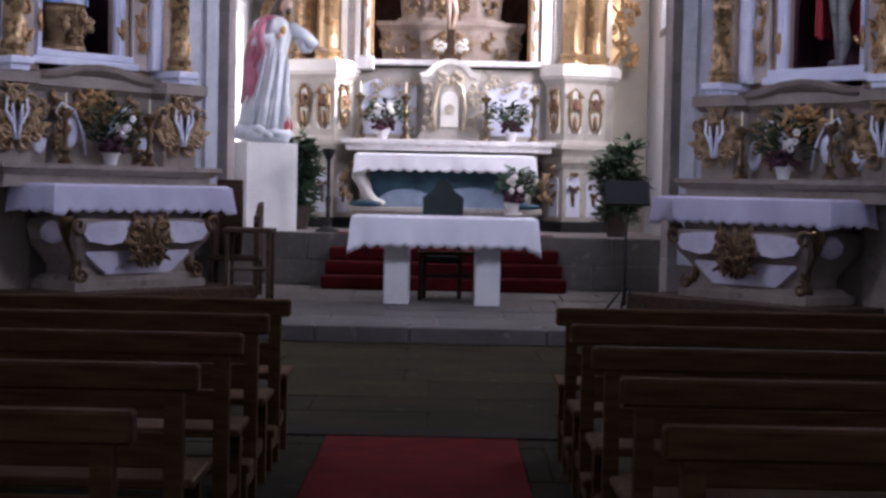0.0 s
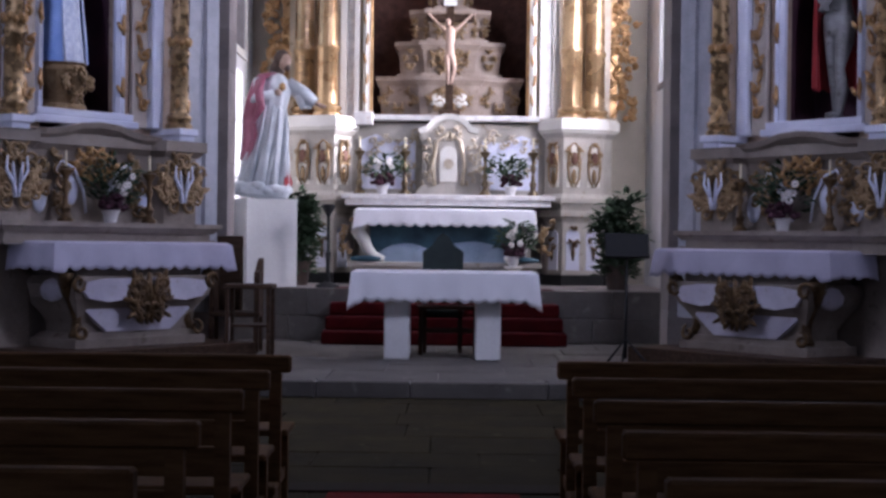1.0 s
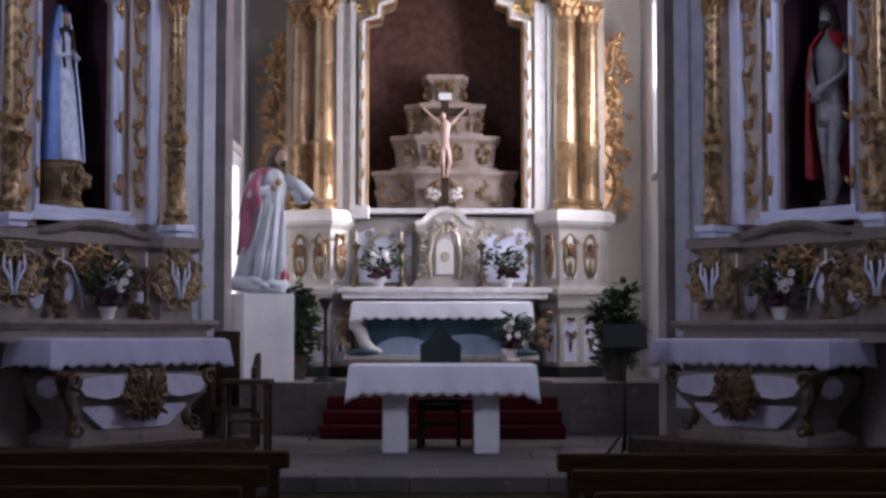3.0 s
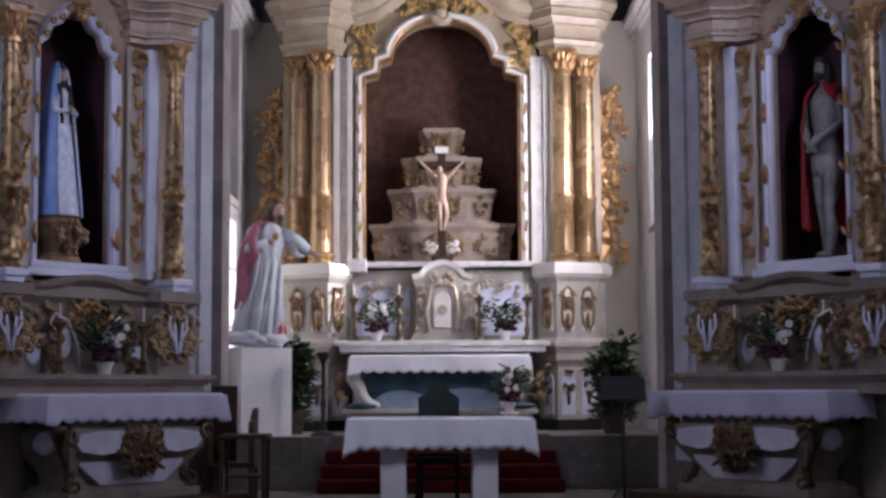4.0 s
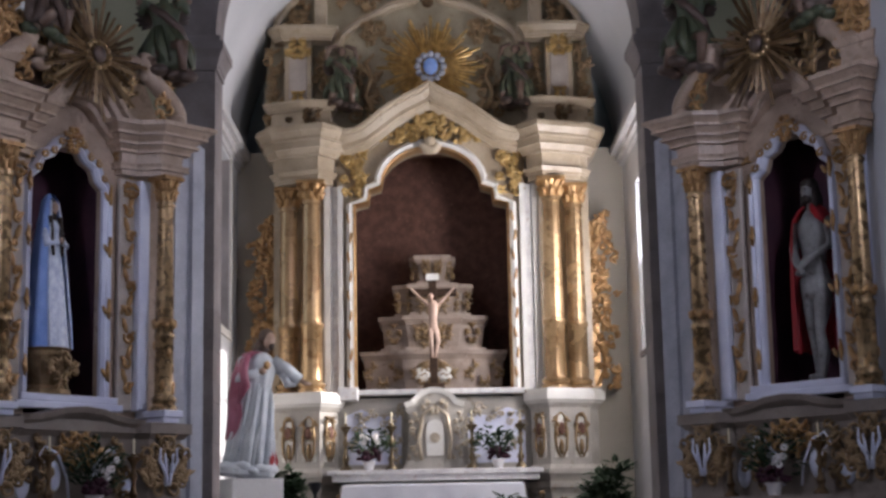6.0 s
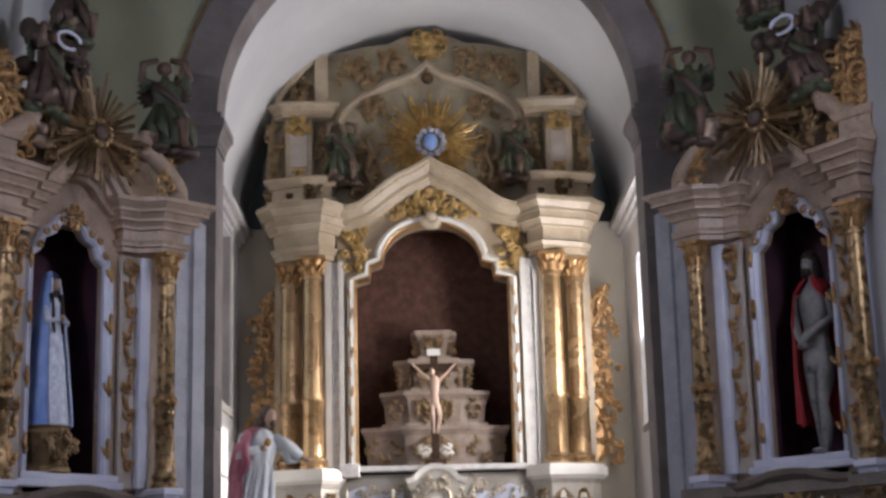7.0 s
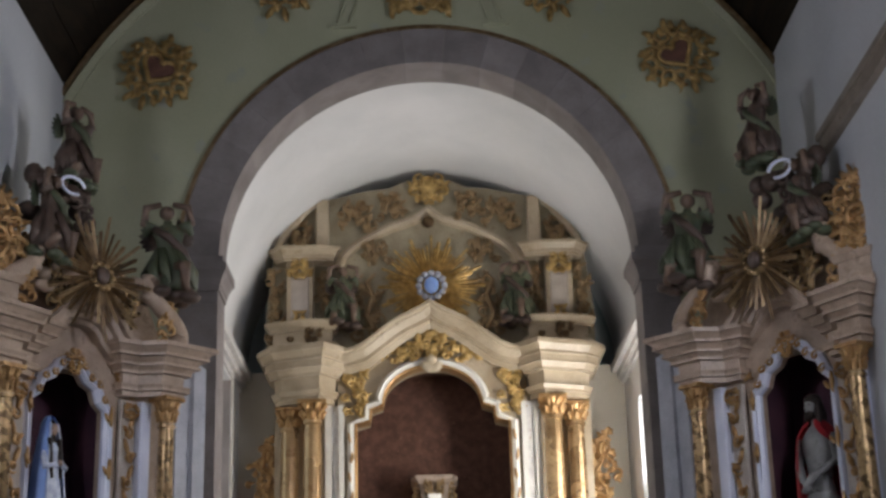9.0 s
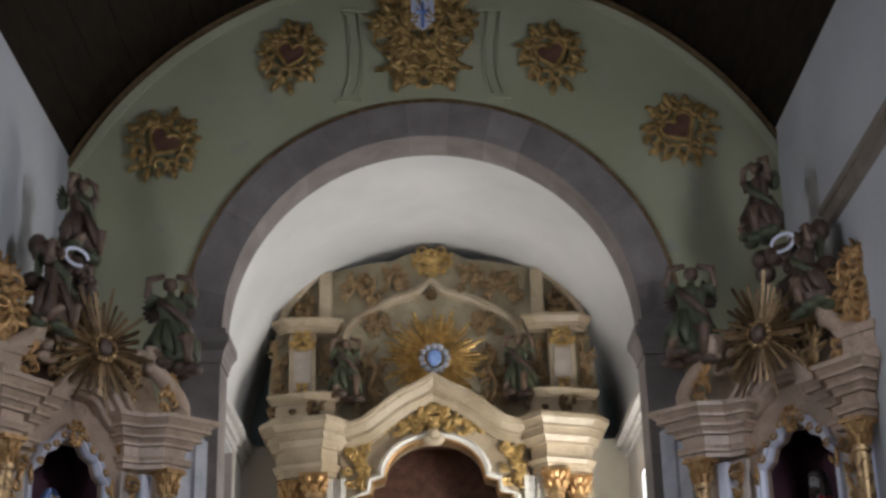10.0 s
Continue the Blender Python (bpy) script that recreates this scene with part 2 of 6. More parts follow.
def prism(bm, pts, lo, hi, axis="z", mi=0):
    """A polygon pushed along an axis: in z the points are (x, y), in y they are (x, z), in x they are (y, z)."""
    def at(p, h):
        return {"z": (p[0], p[1], h), "y": (p[0], h, p[1]), "x": (h, p[0], p[1])}[axis]
    a = [bm.verts.new(at(p, lo)) for p in pts]
    b = [bm.verts.new(at(p, hi)) for p in pts]
    n = len(pts)
    fs = [bm.faces.new(a), bm.faces.new(b[::-1])]
    fs += [bm.faces.new((a[i], b[i], b[(i + 1) % n], a[(i + 1) % n])) for i in range(n)]
    for f in fs:
        f.material_index = mi
    return bm


def lathe(bm, prof, x, y, n=20, fold=0.0, folds=7, twist=0.0, flat=1.0, mi=0, z0=0.0):
    """A turned form: prof holds (radius, height); fold waves the radius like drapery or flutes."""
    rings = []
    for r, z in prof:
        ring = []
        for i in range(n):
            a = 2 * math.pi * i / n
            q = r * (1 + fold * math.sin(folds * a + twist * z))
            ring.append(bm.verts.new((x + q * math.cos(a), y + q * math.sin(a) * flat, z0 + z)))
        rings.append(ring)
    fs = []
    for a, b in zip(rings, rings[1:]):
        for i in range(n):
            fs.append(bm.faces.new((a[i], a[(i + 1) % n], b[(i + 1) % n], b[i])))
    fs.append(bm.faces.new(rings[0][::-1]))
    fs.append(bm.faces.new(rings[-1]))
    for f in fs:
        f.material_index = mi
    return bm


def tube(bm, pts, rad, n=6, mi=0):
    """A round bar along points; rad is a number or one for each point."""
    pts = [Vector(p) for p in pts]
    if not isinstance(rad, (list, tuple)):
        rad = [rad] * len(pts)
    rings = []
    up = Vector((0.3, 0.5, 0.8)).normalized()
    for i, p in enumerate(pts):
        d = (pts[min(i + 1, len(pts) - 1)] - pts[max(i - 1, 0)]).normalized()
        s = d.cross(up)
        if s.length < 0.1:
            s = d.cross(Vector((1, 0, 0)))
        s.normalize()
        w = s.cross(d)
        rings.append([bm.verts.new(p + rad[i] * (math.cos(2 * math.pi * k / n) * s + math.sin(2 * math.pi * k / n) * w)) for k in range(n)])
    fs = []
    for a, b in zip(rings, rings[1:]):
        for i in range(n):
            fs.append(bm.faces.new((a[i], a[(i + 1) % n], b[(i + 1) % n], b[i])))
    fs += [bm.faces.new(rings[0][::-1]), bm.faces.new(rings[-1])]
    for f in fs:
        f.material_index = mi
        f.smooth = True
    return bm


def blob(bm, p, sx, sy, sz, mi=0, sub=2, turn=None):
    m = Matrix.Translation(p) @ (turn if turn is not None else Matrix.Identity(4)) @ Matrix.Diagonal((sx, sy, sz, 1))
    r = bmesh.ops.create_icosphere(bm, subdivisions=sub, radius=1, matrix=m)
    for f in {f for v in r["verts"] for f in v.link_faces}:
        f.material_index = mi
        f.smooth = True
    return bm


def sweep(bm, path, prof, mi=0):
    """A moulding along a line of (x, z) in an upright plane: prof holds (out from the line, y)."""
    n = len(path)
    rows = []
    for i, (x, z) in enumerate(path):
        a, b = Vector(path[max(i - 1, 0)]), Vector(path[min(i + 1, n - 1)])
        d = (b - a).normalized()
        nx, nz = -d.y, d.x
        rows.append([bm.verts.new((x + o * nx, y, z + o * nz)) for o, y in prof])
    k = len(prof)
    for a, b in zip(rows, rows[1:]):
        for j in range(k):
            bm.faces.new((a[j], b[j], b[(j + 1) % k], a[(j + 1) % k])).material_index = mi
    bm.faces.new(rows[0])
    bm.faces.new(rows[-1][::-1])
    return bm


def moulded(bm, plan, steps, mi=0):
    """One stepped or moulded body over a plan polygon: steps hold (z0, z1, out at z0, out at z1), out widening the plan."""
    n = len(plan)

    def wide(o):
        res = []
        for i in range(n):
            a, p, b = Vector(plan[i - 1]), Vector(plan[i]), Vector(plan[(i + 1) % n])
            d1, d2 = (p - a).normalized(), (b - p).normalized()
            w = Vector((d1.y, -d1.x)) + Vector((d2.y, -d2.x))
            res.append(p + w / max(w.length_squared / 2, 0.3) * o)
        return res
    rings = []
    for z0, z1, o0, *rest in steps:
        for z, o in ((z0, o0), (z1, rest[0] if rest else o0)):
            if rings and abs(rings[-1][0] - z) < 1e-6 and abs(rings[-1][1] - o) < 1e-6:
                continue
            rings.append((z, o))
    loops = [[bm.verts.new((*p, z)) for p in wide(o)] for z, o in rings]
    fs = [bm.faces.new(loops[0][::-1]), bm.faces.new(loops[-1])]
    for lo, hi in zip(loops, loops[1:]):
        fs += [bm.faces.new((lo[i], lo[(i + 1) % n], hi[(i + 1) % n], hi[i])) for i in range(n)]
    for f in fs:
        f.material_index = mi
    return bm


def curl(bm, cx, cz, y, size, start, way, r, turns=1.15, mi=0, depth=0.02):
    """A carved C-scroll in an upright plane."""
    pts, rad = [], []
    k = 11
    for i in range(k):
        s = i / (k - 1)
        a = start + way * s * turns * 2 * math.pi
        q = size * (1 - 0.75 * s)
        pts.append((cx + q * math.cos(a), y - depth * math.sin(s * math.pi), cz + q * math.sin(a)))
        rad.append(r * (0.55 + 0.6 * math.sin(math.pi * min(1, s * 1.15))))
    tube(bm, pts, rad, 5, mi)


def leaf(bm, x, z, y, length, angle, w, thick=0.02, mi=0):
    t = Matrix.Rotation(-angle, 4, "Y")
    blob(bm, (x + 0.5 * length * math.cos(angle), y, z + 0.5 * length * math.sin(angle)), length * 0.55, thick, w, mi, 1, t)


def carving(bm, cx, cz, y, w, h, n, seed, r=0.02, mi=0, mirror=True):
    """Carved scrolls and acanthus leaves that fill w by h round a centre, mirrored about its upright axis."""
    rng = random.Random(seed)
    unit = min((w * h) ** 0.5, 1.6 * min(w, h))
    n = int(n * 1.7)
    for i in range(n):
        a = rng.uniform(0.05, 0.5) * w if mirror else rng.uniform(-0.42, 0.42) * w
        b = (-0.5 + (i + rng.random()) / n) * h
        if mirror:
            a *= max(0.15, 1 - (abs(b) / (0.5 * h)) ** 2) ** 0.5
        size = rng.uniform(0.09, 0.18) * unit
        st, way = rng.uniform(0, 6.28), rng.choice((-1, 1))
        an, ln, lw = rng.uniform(0.2, 1.5) * rng.choice((-1, 1, 1)), rng.uniform(0.16, 0.36) * unit, rng.uniform(0.025, 0.05) * unit + 0.006
        for q in ((1, -1) if mirror else (1,)):
            curl(bm, cx + q * a, cz + b, y, size, st if q > 0 else math.pi - st, q * way, r * 0.8, mi=mi, depth=0.04)
            leaf(bm, cx + q * a, cz + b, y - 0.02, ln, an if q > 0 else math.pi - an, lw, 0.035, mi)
            leaf(bm, cx + q * (a + 0.3 * size), cz + b, y - 0.01, ln * 0.7, an + 1.2 if q > 0 else math.pi - an - 1.2, lw * 0.8, 0.03, mi)
    return bm


def scroll_band(bm, cx, z0, z1, y, w, n, r, side=1, mi=0):
    """A climbing openwork band of alternating C-scrolls and leaves."""
    for i in range(n):
        zz = z0 + (z1 - z0) * (i + 0.5) / n
        q = side * (-1) ** i
        d = (z1 - z0) / n
        pts, rad = [], []
        for k in range(14):
            t = k / 13
            a = radians(-110 + 400 * t)
            s = w * 0.5 * (1 - 0.6 * t)
            pts.append((cx + q * (s * math.cos(a) - 0.05 * w), y - 0.05 * math.sin(3.1 * t), zz + d * 0.62 * (1 - 0.6 * t) * math.sin(a)))
            rad.append(r * (0.6 + 0.7 * math.sin(3.1 * t)))
        tube(bm, pts, rad, 6, mi)
        for e in (-0.9, -0.2, 0.5, 1.1):
            leaf(bm, cx - q * 0.1 * w, zz - 0.1 * d, y - 0.02, d * 0.6, math.pi / 2 - q * (0.5 + e), 0.05 * w + 0.012, 0.035, mi)
        leaf(bm, cx + q * 0.3 * w, zz + 0.3 * d, y - 0.02, d * 0.5, math.pi / 2 + q * 0.7, 0.09 * w, 0.035, mi)
    return bm


def arc(cx, cz, r, a0, a1, n):
    return [(cx + r * math.cos(radians(a0 + (a1 - a0) * i / n)), cz + r * math.sin(radians(a0 + (a1 - a0) * i / n))) for i in range(n + 1)]

# ---------------------------------------------------------------- the place
NAVE_N, NAVE_S, CHANCEL, ARCH_Y, BACK_Y = 4.76, 4.64, 3.1, 18.5, 24.9
SPRING, ARCH_R, RING_R = 7.45, 2.71, 3.16
VAULT_Z, VAULT_R = 7.35, 5.41
PLAT, PRES = 0.15, 0.83


def structure(name, bm, material, label, smooth=False):
    return tagged(part(name, bm, material, None, smooth=smooth), label, name.split("_")[0], kind="structure")


def wall_x(name, x0, x1, y0, y1, z0, z1, holes, material, label):
    """A wall along y with openings (y0, y1, z0, z1) through it, in order."""
    bm = B()
    at = y0
    for a, b, c, d in holes:
        box(bm, x0, x1, at, a, z0, z1)
        box(bm, x0, x1, a, b, z0, c)
        box(bm, x0, x1, a, b, d, z1)
        at = b
    box(bm, x0, x1, at, y1, z0, z1)
    bmesh.ops.remove_doubles(bm, verts=bm.verts, dist=0.0005)
    return structure(name, bm, material, label)


# The openings in the nave and west walls are out of view, added for lamps.
wall_x("wall_north", -NAVE_N - 0.6, -NAVE_N, -4.0, ARCH_Y, -0.3, 9.96, [(11.3, 12.7, 5.3, 7.5)], M_WALLPAINT, "pale grey-blue plastered nave wall")
wall_x("wall_south", NAVE_S, NAVE_S + 0.6, -4.0, ARCH_Y, -0.3, 10.16, [(11.3, 12.7, 5.3, 7.5)], M_WALLPAINT, "pale grey-blue plastered nave wall")
bm = B()
for q in ((-5.6, -1.1, -0.3, 13.4), (1.1, 5.6, -0.3, 13.4)):
    box(bm, q[0], q[1], -4.6, -4.0, q[2], q[3])
box(bm, -1.1, 1.1, -4.6, -4.0, -0.3, 4.2)
box(bm, -1.1, 1.1, -4.6, -4.0, 6.8, 13.4)
structure("wall_west", bm, M_WALLPAINT, "plain plastered entrance wall of the nave")
bm = B()
box(bm, NAVE_S - 0.13, NAVE_S, 9.0, 16.4, 8.02, 8.10)
box(bm, NAVE_S - 0.09, NAVE_S, 9.0, 16.4, 7.86, 8.02)
structure("trim_wall_ledge", bm, M_DUN, "dull brown moulded ledge on the nave wall")

# arch wall with the opening into the chancel
out = [(-5.55, -0.3), (-ARCH_R, -0.3)] + arc(0, SPRING, ARCH_R, 180, 0, 36) + [(ARCH_R, -0.3), (5.55, -0.3), (5.55, 13.4), (-5.55, 13.4)]
structure("wall_arch", prism(B(), out, ARCH_Y, 19.05, "y"), M_OLIVE, "olive green painted wall over the chancel arch")

# stone dressing of the arch: courses and voussoirs
arch = tagged(new("arch_surround"), "grey-mauve granite surround of the chancel arch", "arch", kind="structure")
n = 17
for i in range(n):
    a0, a1 = 180 - 180 * i / n - 0.03, 180 - 180 * (i + 1) / n + 0.03
    pts = arc(0, SPRING, ARCH_R - 0.04, a0, a1, 3) + arc(0, SPRING, RING_R, a1, a0, 3)
    part("voussoir", prism(B(), pts, ARCH_Y - 0.05, 19.09, "y"), M_STONE, arch)
for s in (-1, 1):
    z, k = PLAT, 0
    while z < 6.9:
        h = min(0.62 if k % 2 else 0.50, 7.02 - z)
        x0, x1 = sorted((s * (ARCH_R - 0.04), s * RING_R))
        part("pier_block", box(B(), x0, x1, ARCH_Y - 0.05, 19.09, z + 0.001, z + h - 0.001, 0.004), M_STONE, arch)
        z, k = z + h, k + 1
    x0, x1 = sorted((s * (ARCH_R - 0.04), s * RING_R))
    cap = B()
    plan = [(x0, ARCH_Y - 0.05), (x1, ARCH_Y - 0.05), (x1, 19.09), (x0, 19.09)]
    moulded(cap, plan, [(7.03, 7.10, 0.02), (7.10, 7.18, 0.03, 0.05), (7.18, 7.28, 0.05, 0.1), (7.28, 7.38, 0.11), (7.38, 7.47, 0.06)])
    part("impost", cap, M_STONE, arch)
structure("trim_arch_bead", sweep(B(), arc(0, SPRING, RING_R + 0.03, 180, 0, 48), [(0.03, ARCH_Y - 0.05), (0.03, ARCH_Y), (-0.025, ARCH_Y), (-0.025, ARCH_Y - 0.06)]), M_OLDGOLD, "thin gilded bead round the stone arch")
structure("trim_vault_rim", sweep(B(), arc(0, VAULT_Z, VAULT_R - 0.16, 154, 26, 60), [(0.05, ARCH_Y - 0.06), (0.05, ARCH_Y), (-0.05, ARCH_Y), (-0.05, ARCH_Y - 0.03)]), M_OLIVE, "painted rim moulding under the nave vault")
structure("trim_vault_bead", sweep(B(), arc(0, VAULT_Z, VAULT_R - 0.05, 154, 26, 60), [(0.022, ARCH_Y - 0.09), (0.022, ARCH_Y), (-0.022, ARCH_Y), (-0.022, ARCH_Y - 0.09)]), M_OLDGOLD, "narrow gilded bead along the vault")

# dark boarded barrel ceiling of the nave, boards lapped along its length
bm = B()
nb = 46
for i in range(nb):
    a0, a1 = 152.6 - 125.2 * i / nb, 152.6 - 125.2 * (i + 1) / nb
    lift = 0.012 * (i % 2)
    pts = arc(0, VAULT_Z, VAULT_R + lift, a0, a1, 1) + arc(0, VAULT_Z, VAULT_R + 0.15, a1, a0, 1)
    prism(bm, pts, -4.0, ARCH_Y, "y")
structure("ceiling", bm, M_CEIL, "dark brown boarded barrel ceiling of the nave")

# chancel
# On each side the opening nearest the arch is unseen, added for its lamp.
wall_x("wall_chancel_south", CHANCEL, CHANCEL + 0.5, 19.05, BACK_Y, -0.3, VAULT_Z, [(19.6, 20.6, 2.8, 5.6), (20.95, 22.56, 3.82, 6.4)], M_PLASTER, "white plastered chancel wall with a tall window")
wall_x("wall_chancel_north", -CHANCEL - 0.8, -CHANCEL, 19.05, BACK_Y, -0.3, VAULT_Z, [(19.4, 20.4, 3.6, 6.4), (21.2, 23.0, 4.28, 6.95)], M_PLASTER, "white plastered chancel wall with a deep window")
structure("wall_chancel_east", box(B(), -3.9, 3.9, BACK_Y, BACK_Y + 0.4, -0.3, 7.2), M_BUFF, "buff painted end wall of the chancel")
# Upper part of the same end wall, coloured as it looks in shadow.
structure("wall_chancel_gable", box(B(), -3.9, 3.9, BACK_Y, BACK_Y + 0.4, 7.2, 11.2), M_WALLSHADE, "end wall under the vault, its shade coloured grey-teal")
pts = arc(0, VAULT_Z, CHANCEL, 180, 0, 40) + arc(0, VAULT_Z, CHANCEL + 0.3, 0, 180, 40)
structure("ceiling_chancel", prism(B(), pts, 19.05, BACK_Y, "y"), M_PLASTER, "smooth white plaster barrel vault", smooth=True)
for s in (-1, 1):
    structure("wall_chancel_return", box(B(), *sorted((s * 2.3, s * CHANCEL)), 24.0, 24.1, PRES, 7.3), M_BUFF, "buff painted wall beside the main altarpiece")
    bm = B()
    for z0, z1, o in ((6.98, 7.06, 0.05), (7.06, 7.16, 0.11), (7.16, 7.28, 0.2), (7.28, 7.34, 0.16)):
        x0, x1 = sorted((s * (CHANCEL - o), s * CHANCEL))
        box(bm, x0, x1, 19.1, BACK_Y, z0, z1)
    structure("trim_cornice", bm, M_MARBLE, "pale moulded cornice under the chancel vault")

# the windows in the chancel: frames and panes
def chancel_window(name, x, y0, y1, z0, z1, depth, label):
    w = tagged(thing(name, x, (y0 + y1) / 2, z0), label, "window", kind="structure")
    bm = B()
    t = 0.07
    box(bm, x, x + depth, y0 + 0.002, y0 + t, z0 + 0.002, z1 - 0.002)
    box(bm, x, x + depth, y1 - t, y1 - 0.002, z0 + 0.002, z1 - 0.002)
    box(bm, x, x + depth, y0 + t, y1 - t, z1 - t, z1 - 0.002)
    box(bm, x, x + depth, y0 + t, y1 - t, z0 + 0.002, z0 + t)
    part("window_frame", bm, M_IVORY, w)
    bm = B()
    for k in (1, 2):
        zz = z0 + (z1 - z0) * k / 3
        box(bm, x + 0.01, x + depth - 0.01, y0 + t, y1 - t, zz - 0.015, zz + 0.015)
    ym = (y0 + y1) / 2
    box(bm, x + 0.015, x + depth - 0.015, ym - 0.015, ym + 0.015, z0 + t, z1 - t)
    part("glazing_bar", bm, M_IVORY, w)
    return w


chancel_window("window_1", CHANCEL + 0.08, 20.95, 22.56, 3.82, 6.4, 0.06, "tall white-framed window bright with daylight")
chancel_window("window_2", -CHANCEL - 0.72, 21.2, 23.0, 4.28, 6.95, 0.06, "deep window with stone reveals and white frame")
structure("trim_window_sill", box(B(), CHANCEL - 0.03, CHANCEL + 0.06, 20.91, 22.6, 3.74, 3.82), M_STONE, "stone sill of the chancel window")
bm = B()
for y0, y1, z0, z1 in ((22.97, 23.0, 4.28, 6.95), (21.2, 21.23, 4.28, 6.95)):
    box(bm, -CHANCEL - 0.64, -CHANCEL + 0.002, y0 - 0.001, y1 - 0.001, z0 + 0.003, z1 - 0.003)
structure("trim_window_reveal", bm, M_STONE, "grey stone lining of the deep window")
bm = B()
box(bm, -CHANCEL, -CHANCEL + 0.035, 23.0, 23.14, 4.16, 7.0)
box(bm, -CHANCEL, -CHANCEL + 0.035, 21.06, 21.2, 4.16, 7.0)
box(bm, -CHANCEL, -CHANCEL + 0.035, 21.2, 23.0, 4.16, 4.28)
structure("trim_window_surround", bm, M_IVORY, "white painted band round the deep window")

# frosted panes in the unseen nave and chancel windows, added to block the sun
for i, (x0, x1, y0, y1, z0, z1) in enumerate(((NAVE_S + 0.4, NAVE_S + 0.43, 11.3, 12.7, 5.3, 7.5), (-NAVE_N - 0.43, -NAVE_N - 0.4, 11.3, 12.7, 5.3, 7.5), (-1.1, 1.1, -4.43, -4.4, 4.2, 6.8), (CHANCEL + 0.4, CHANCEL + 0.43, 19.6, 20.6, 2.8, 5.6), (-CHANCEL - 0.43, -CHANCEL - 0.4, 19.4, 20.4, 3.6, 6.4))):
    structure("window_%d" % (i + 3), box(B(), x0, x1, y0, y1, z0, z1), M_GLASS, "frosted pale window pane")

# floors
structure("floor", box(B(), -5.5, 5.5, -4.6, 14.25, -0.3, -0.012), M_DIMFLOOR, "worn grey-brown stone slab floor of the nave, darkened for its dimness")
structure("floor_sanctuary", box(B(), -5.5, 5.5, 14.24, 20.05, -0.3, PLAT - 0.014), M_STONE, "raised stone floor before the altars")
structure("floor_presbytery", box(B(), -3.9, 3.9, 20.06, BACK_Y, -0.3, PRES), M_STONE, "high stone platform under the main altar")

# ---------------------------------------------------------------- main retable
MY = 23.0
retable = thing("main_retable", 0, MY + 0.4, PRES, label="tall carved main altarpiece, cream paint with heavy gilding", category="altarpiece")


def poly_side(s, pts):
    return pts if s > 0 else [(-x, y) for x, y in pts][::-1]


PED = [(1.46, MY + 0.75), (1.46, MY - 0.06), (1.70, MY - 0.38), (2.32, MY - 0.14), (2.46, MY + 0.04), (2.46, MY + 0.75)]


def pedestal_plan(s):
    return poly_side(s, PED)


# black plinth, base stage and pedestal stage on each side
for s in (-1, 1):
    pl = pedestal_plan(s)
    part("plinth", moulded(B(), pl, [(PRES, PRES + 0.16, 0.03)]), M_BLACK, retable, "black painted plinth")
    lower = B()
    moulded(lower, pl, [(PRES + 0.16, 1.78, 0.0), (1.78, 1.86, 0.02, 0.06), (1.86, 1.95, 0.08), (1.95, 2.06, 0.05, 0.1), (2.06, 2.13, 0.12)])
    low = part("lower_stage", lower, M_GREYCREAM, retable)
    upper = B()
    moulded(upper, pl, [(2.13, 2.2, 0.07, 0.03), (2.2, 3.04, 0.0), (3.04, 3.1, 0.02, 0.06)])
    up = part("pedestal", upper, M_GREYCREAM, retable)
    part("pedestal_cap", moulded(B(), pl, [(3.1, 3.15, 0.06, 0.1), (3.15, 3.28, 0.11), (3.28, 3.32, 0.07)]), M_IVORY, up, "white moulded cap")
    # facets of the block: mid-point, width and turn of the narrow inner one and of the wide outer one
    for k, (x, y, w, turn) in enumerate(((1.58, MY - 0.222, 0.26, 53), (1.855, MY - 0.322, 0.27, -21), (2.165, MY - 0.202, 0.27, -21))):
        sp = pose(s * x, y, 0, 0, 0, -s * turn)
        orn = B()
        carving(orn, 0, 2.76, -0.02, w * 0.95, 0.4, 2, 10 + k, 0.016)
        for q in (-1, 1):
            tube(orn, [(q * 0.02, -0.03, 2.3), (q * w * 0.3, -0.035, 2.42), (q * w * 0.36, -0.03, 2.6), (q * w * 0.25, -0.03, 2.9), (0, -0.03, 2.96)], [0.012, 0.02, 0.02, 0.02, 0.014])
        leaf(orn, 0, 2.33, -0.03, 0.25, math.pi / 2, 0.045)
        part("gilded_carving", orn, M_OLDGOLD, up, "gilded scroll carving", space=sp)
        heart = B()
        blob(heart, (0, -0.04, 2.72), 0.06, 0.035, 0.1, 0, 2)
        part("red_boss", heart, M_DAMASK, up, "dark red heart-shaped boss", space=sp)
        pn = B()
        prism(pn, [(-w * 0.4, 2.30), (w * 0.4, 2.30), (w * 0.42, 2.6), (w * 0.2, 2.94), (-w * 0.2, 2.94), (-w * 0.42, 2.6)], -0.012, 0.03, "y")
        part("white_panel", pn, M_IVORY, up, space=sp)
        pn = B()
        prism(pn, arc(0, 1.56, w * 0.43, 0, 180, 8) + [(-w * 0.4, 1.2), (-w * 0.43, 1.06), (w * 0.43, 1.06), (w * 0.4, 1.2)], -0.014, 0.03, "y")
        part("blue_panel", pn, M_BLUE, low, "pale blue sunk panel", space=sp)
        orn = B()
        carving(orn, 0, 1.52, -0.03, w * 0.55, 0.34, 2, 20 + k, 0.013)
        leaf(orn, 0, 1.42, -0.03, 0.22, -math.pi / 2, 0.03)
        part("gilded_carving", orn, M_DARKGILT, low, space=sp)


